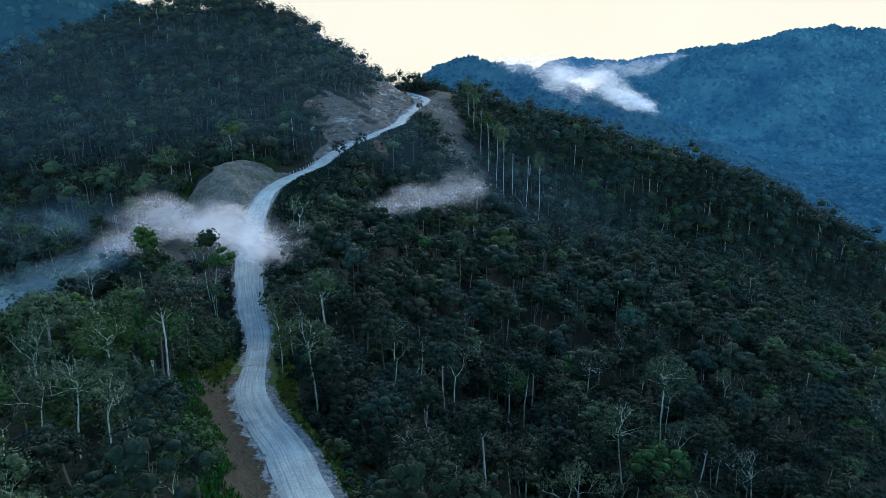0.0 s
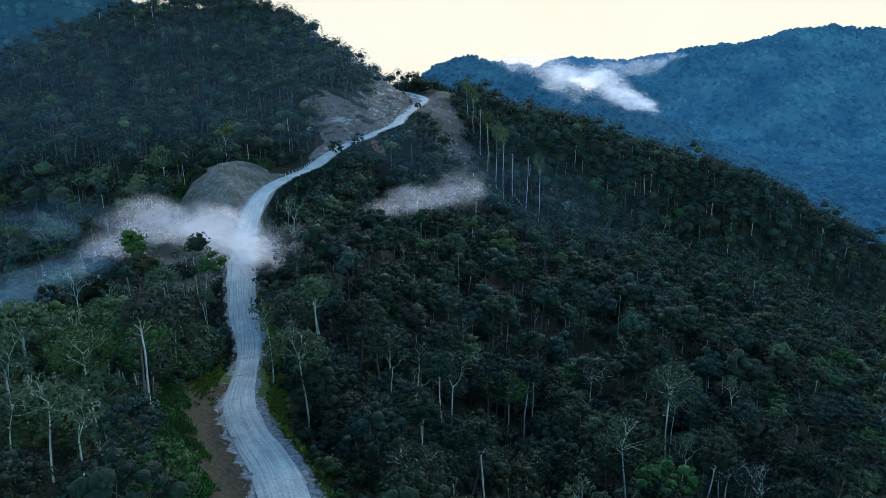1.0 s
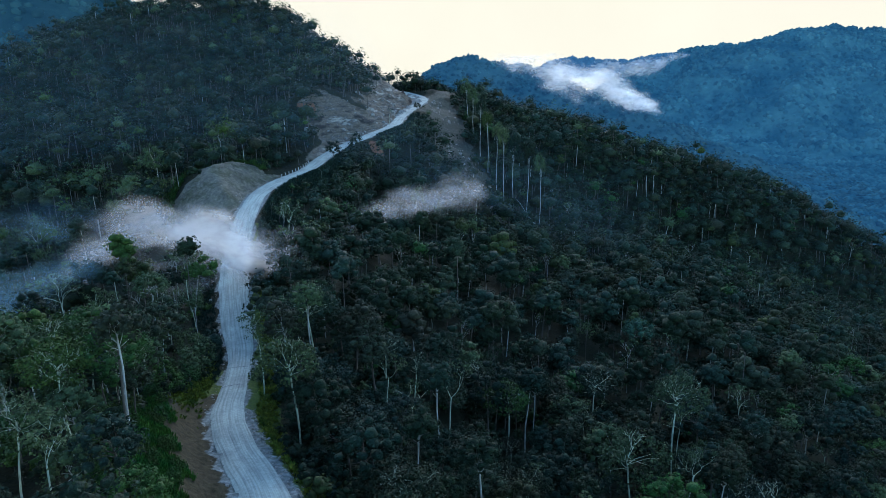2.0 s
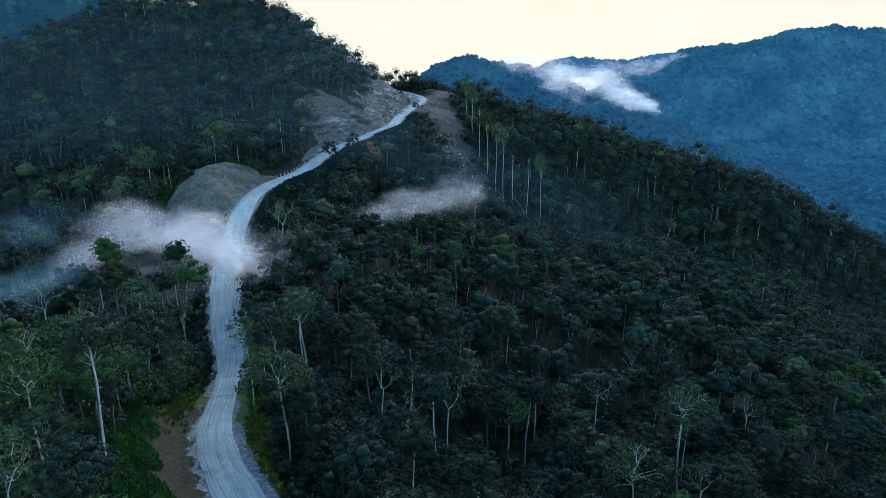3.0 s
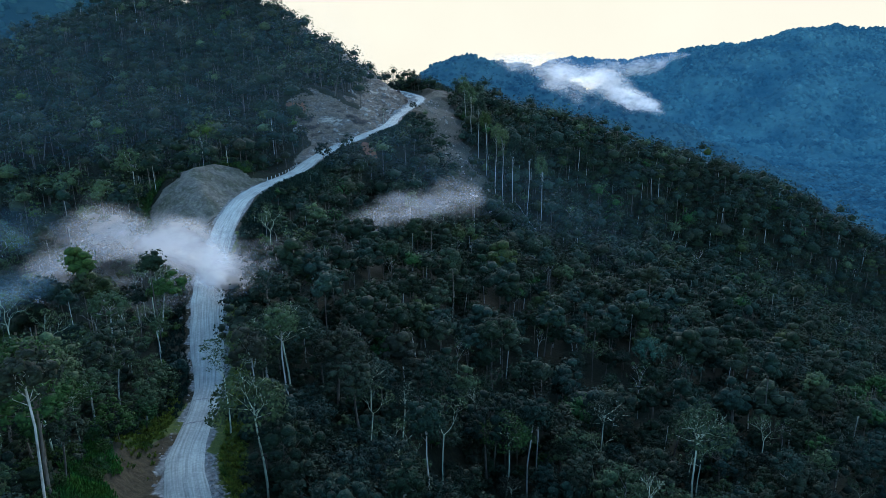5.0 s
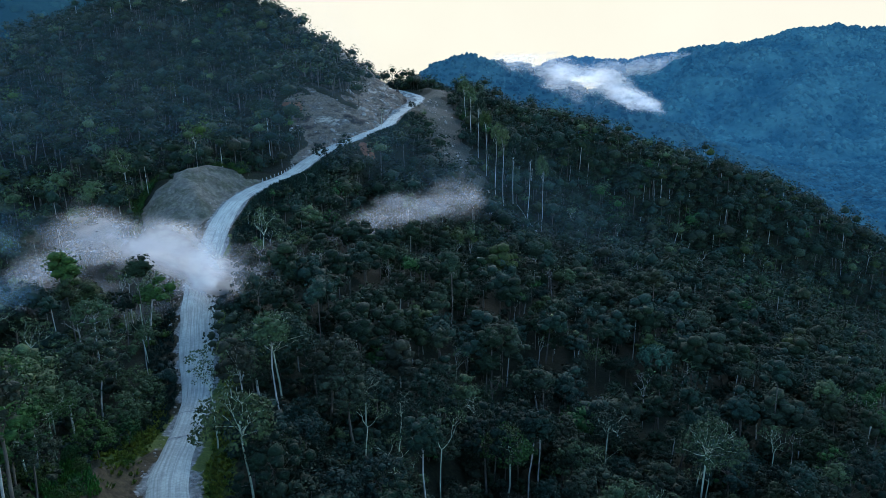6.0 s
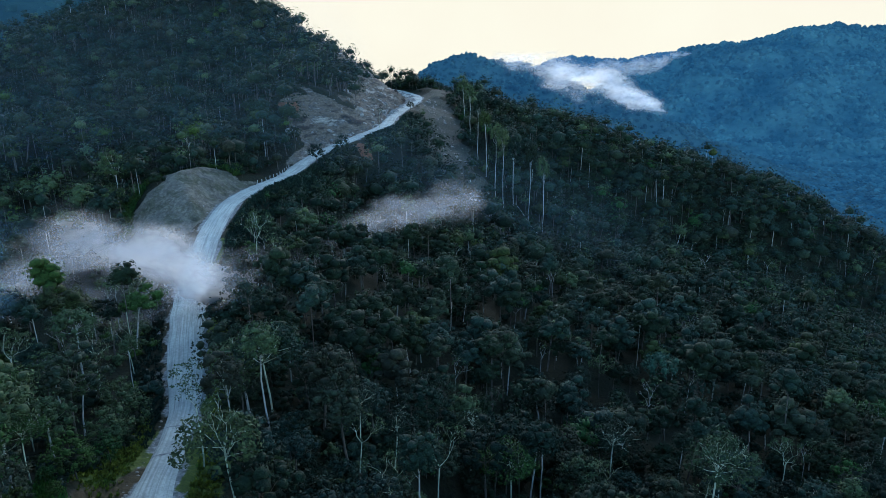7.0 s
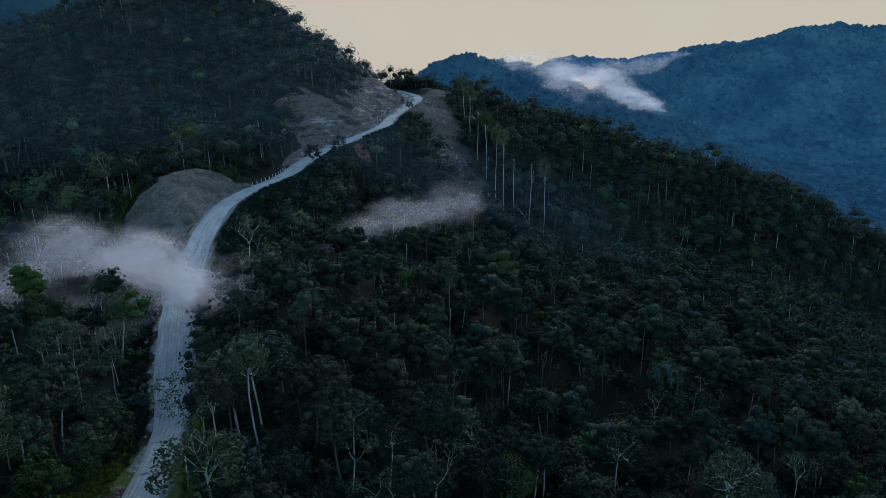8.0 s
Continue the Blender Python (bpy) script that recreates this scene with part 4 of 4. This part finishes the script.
def scatter_rocks(name, label, group, count, seed, where, sizes):
    rng = np.random.default_rng(seed)
    done = 0
    while done < count:
        x, y = where(rng)
        g = float(land(np.array([x]), np.array([y]))[0][0])
        s = sizes[0] + (sizes[1] - sizes[0]) * rng.uniform() ** 3
        ob = new(name, BOULDERS[int(rng.integers(6))])
        ob.matrix_basis = Matrix.LocRotScale((x, y, g - 0.12 * s), Euler(tuple(rng.uniform(-0.5, 0.5, 2)) + (rng.uniform(0, 6.28),)), (s, s, s))
        tagged(ob, label, "rock", group)
        done += 1


def on_scree(rng):
    y = rng.uniform(405, 600)
    c = float(knots(y, [405, 440, 480, 540, 610, 645], [66, 52, 42, 36, 32, 34]))
    return c + rng.normal(scale=5), y


def on_cut(rng):
    y = rng.uniform(440, 585)
    return float(road_x(y)) - float(road_half(y)) - 2 - 26 * rng.uniform() ** 1.3, y


def at_bend(rng):
    y = rng.uniform(225, 345)
    return float(road_x(y)) - float(road_half(y)) - rng.uniform(1.5, 7), y


def at_verge(rng):
    y = rng.uniform(104, 160)
    return float(road_x(y)) + float(road_half(y)) + rng.uniform(0.8, 3.6), y


def in_ditch(rng):
    y = rng.uniform(104, 260)
    return float(road_x(y)) - float(road_half(y)) - rng.uniform(0.6, 2.4), y


scatter_rocks("scree_rock", "angular grey rock on the bare landslide", "rocks on the landslide", 170, 1, on_scree, (0.35, 1.6))
scatter_rocks("cut_rock", "pale weathered rock sticking out of the cut face", "rocks in the road cut", 90, 2, on_cut, (0.6, 2.8))
scatter_rocks("loose_rock", "loose broken rock at the foot of the bank", "rocks by the bend", 50, 3, at_bend, (0.25, 0.9))
scatter_rocks("verge_rock", "pale crushed stone along the road's edge", "stones on the verge", 110, 4, at_verge, (0.18, 0.6))
scatter_rocks("ditch_rock", "grey stone in the roadside ditch", "stones in the ditch", 120, 5, in_ditch, (0.18, 0.6))


# ---- marker posts on the outer bend ----
def marker_post():
    bm = bmesh.new()
    bmesh.ops.create_cone(bm, cap_ends=True, segments=8, radius1=0.16, radius2=0.13, depth=1.3, matrix=Matrix.Translation((0, 0, 0.5)))
    m, n, l, b = material("whitewashed_timber", 0.7, 0.3)
    l.new(ramp(n, l, noise_tex(n, l, 3.0, 4), [(0.3, (0.45, 0.45, 0.43)), (0.7, (0.72, 0.72, 0.70))]), b.inputs["Base Color"])
    me = bpy.data.meshes.new("marker_post")
    bm.to_mesh(me)
    bm.free()
    me.materials.append(m)
    return tagged(new("marker_post", me), "short whitewashed timber post at the road's edge", "post", "marker posts along the bend")


post = marker_post()
for k, y in enumerate(np.arange(372, 400, 2.6)):
    x = float(road_x(y)) - (float(road_half(y)) + 0.4) * 0.9
    m = pose(x, y + 2.4, float(road_z(y)) - 0.1)
    if k == 0:
        post.matrix_basis = m
    else:
        copy_thing(post, m)


# ---- grass and low greenery on the verges ----
GRASS = leaf_material("yellow_green_grass", [(0.0, (0.10, 0.14, 0.02)), (0.5, (0.17, 0.18, 0.025)), (1.0, (0.06, 0.11, 0.02))])


def greenery(name, label, mat, count, seed, where, size, tall):
    """Tufts of blades and small leaves, uncountable."""
    rng = np.random.default_rng(seed)
    xy = np.array([where(rng) for _ in range(count)])
    z = land(xy[:, 0], xy[:, 1])[0]
    vs, fs, n = [], [], 0
    for (x, y), g in zip(xy, z):
        k = 9
        a = rng.uniform(0, 6.283, k)
        r = size * rng.uniform(0.1, 1.0, k)
        h = tall * rng.uniform(0.35, 1.0, k)
        foot = np.stack([x + r * 0.5 * np.cos(a), y + r * 0.5 * np.sin(a), np.full(k, g - 0.1)], -1)
        tip = np.stack([x + r * 1.5 * np.cos(a), y + r * 1.5 * np.sin(a), g + h], -1)
        wide = np.stack([-np.sin(a), np.cos(a), 0 * a], -1) * size * 0.28
        tri = np.stack([foot, (foot + tip) / 2 + wide + (0, 0, tall * 0.15), tip, (foot + tip) / 2 - wide + (0, 0, tall * 0.15)], 1).reshape(-1, 3)
        i = np.arange(k)[:, None] * 4 + n
        vs.append(tri)
        fs.append(np.concatenate([i + np.array([0, 1, 2]), i + np.array([0, 2, 3])]))
        n += 4 * k
    vs = np.concatenate(vs)
    ob = new(name, mesh(name, vs, np.concatenate(fs), [mat], None, {"tint": 0.5 + 0.5 * rough(vs[:, 0], vs[:, 1], 7, seed)}))
    tagged(ob, label, "greenery", kind="stuff")


def verge_right(rng):
    y = rng.uniform(98, 262)
    return float(road_x(y)) + float(road_half(y)) + 3.4 + 4.5 * rng.uniform() ** 1.5, y


def verge_left(rng):
    y = rng.normal(172, 9)
    return float(road_x(y)) - float(road_half(y)) - 2.5 - 8 * rng.uniform(), y


def bank_top(rng):
    y = rng.uniform(92, 156)
    return float(road_x(y)) - float(road_half(y)) - 8.2 - 7 * rng.uniform() ** 0.75 - 1.4 * math.sin(0.5 * y), y


greenery("verge_grass", "yellow-green grass along the outer road edge", GRASS, 1100, 7, verge_right, 0.7, 0.9)
greenery("verge_grass", "green grass on the inner road edge", GRASS, 380, 8, verge_left, 0.7, 0.9)
def inner_edge(rng):
    y = rng.uniform(178, 300)
    return float(road_x(y)) - float(road_half(y)) - 1.6 - 7 * rng.uniform(), y


greenery("verge_ferns", "dark green ferns and low growth beside the road", LEAF_MID, 1200, 14, inner_edge, 0.6, 1.0)
def outer_edge(rng):
    y = rng.uniform(255, 540)
    if 428 < y < 450:  # bare scar
        y -= 60
    return float(road_x(y)) + float(road_half(y)) + 3.0 + 11 * rng.uniform() ** 1.3, y


greenery("bank_ferns", "dark green ferns and regrowth below the road's edge", LEAF_MID, 2600, 24, outer_edge, 1.1, 1.9)


def cut_rim(rng):
    a = rng.uniform(0.9, 3.9)
    r = rng.uniform(1.02, 1.22)
    return -82 + 21 * r * math.cos(a), 342 + 36 * r * math.sin(a)


greenery("rim_shrubs", "fresh green shrubs along the rim of the cut spur", LEAF_BRIGHT, 500, 19, cut_rim, 1.5, 2.8)
FRESH = leaf_material("lush_green_shrubs", [(0.0, (0.045, 0.15, 0.030)), (0.5, (0.075, 0.15, 0.022)), (1.0, (0.035, 0.12, 0.030))])
greenery("bank_shrubs", "bright green low shrubs on top of the bank", FRESH, 1500, 9, bank_top, 0.5, 1.5)


# ---- drains across the road, fallen trunk ----
def cross_drain(y, width, skew):
    """A dark wet line of stones laid across the road."""
    rng = np.random.default_rng(int(y))
    half_w = float(road_half(y)) * 0.96
    t = np.linspace(-1, 1, 24)
    vs = []
    for e in (-1, 1):
        yy = y + skew * t + e * width * rng.uniform(0.5, 1.0, len(t))
        vs.append(np.stack([road_x(yy) + half_w * t, yy, road_z(yy) + 0.15 * (1 - t ** 2) - 0.33 * np.abs(t) ** 6 + 0.07], -1))
    V = np.concatenate(vs)
    V = np.concatenate([V, V - (0, 0, 0.12)])
    F = np.concatenate([grid_faces(2, 24), grid_faces(2, 24) + 48])
    m, n, l, b = material("wet_dark_gravel", 0.6, 0.4)
    l.new(ramp(n, l, noise_tex(n, l, 2.0, 5), [(0.35, (0.09, 0.10, 0.10)), (0.7, (0.26, 0.27, 0.26))]), b.inputs["Base Color"])
    tagged(new("cross_drain", mesh("cross_drain", V, F, [m])), "dark wet stone drain laid across the gravel road", "drain", "drains across the road")


cross_drain(174.5, 0.35, 0.8)
cross_drain(187, 0.22, 0.5)


def fallen_log(x0, y0, x1, y1, z1, label):
    z0 = float(land(np.array([x0]), np.array([y0]))[0][0])
    rng = np.random.default_rng(int(x0))
    v, f = limb(rng, np.array([x0, y0, z0]), np.array([x1, y1, z1]), 0.28, 6, 0.02)
    tagged(new("fallen_log", mesh("fallen_log", v, f, [BARK], None, None, True)), label, "log")


fallen_log(86, 436, 74, 446, float(land(np.array([74.0]), np.array([446.0]))[0][0]) + 6, "pale dead trunk leaning against the trees by the landslide")
fallen_log(40, 118, 33, 124, float(land(np.array([33.0]), np.array([124.0]))[0][0]) + 9, "thin pale trunk leaning in the dark undergrowth")
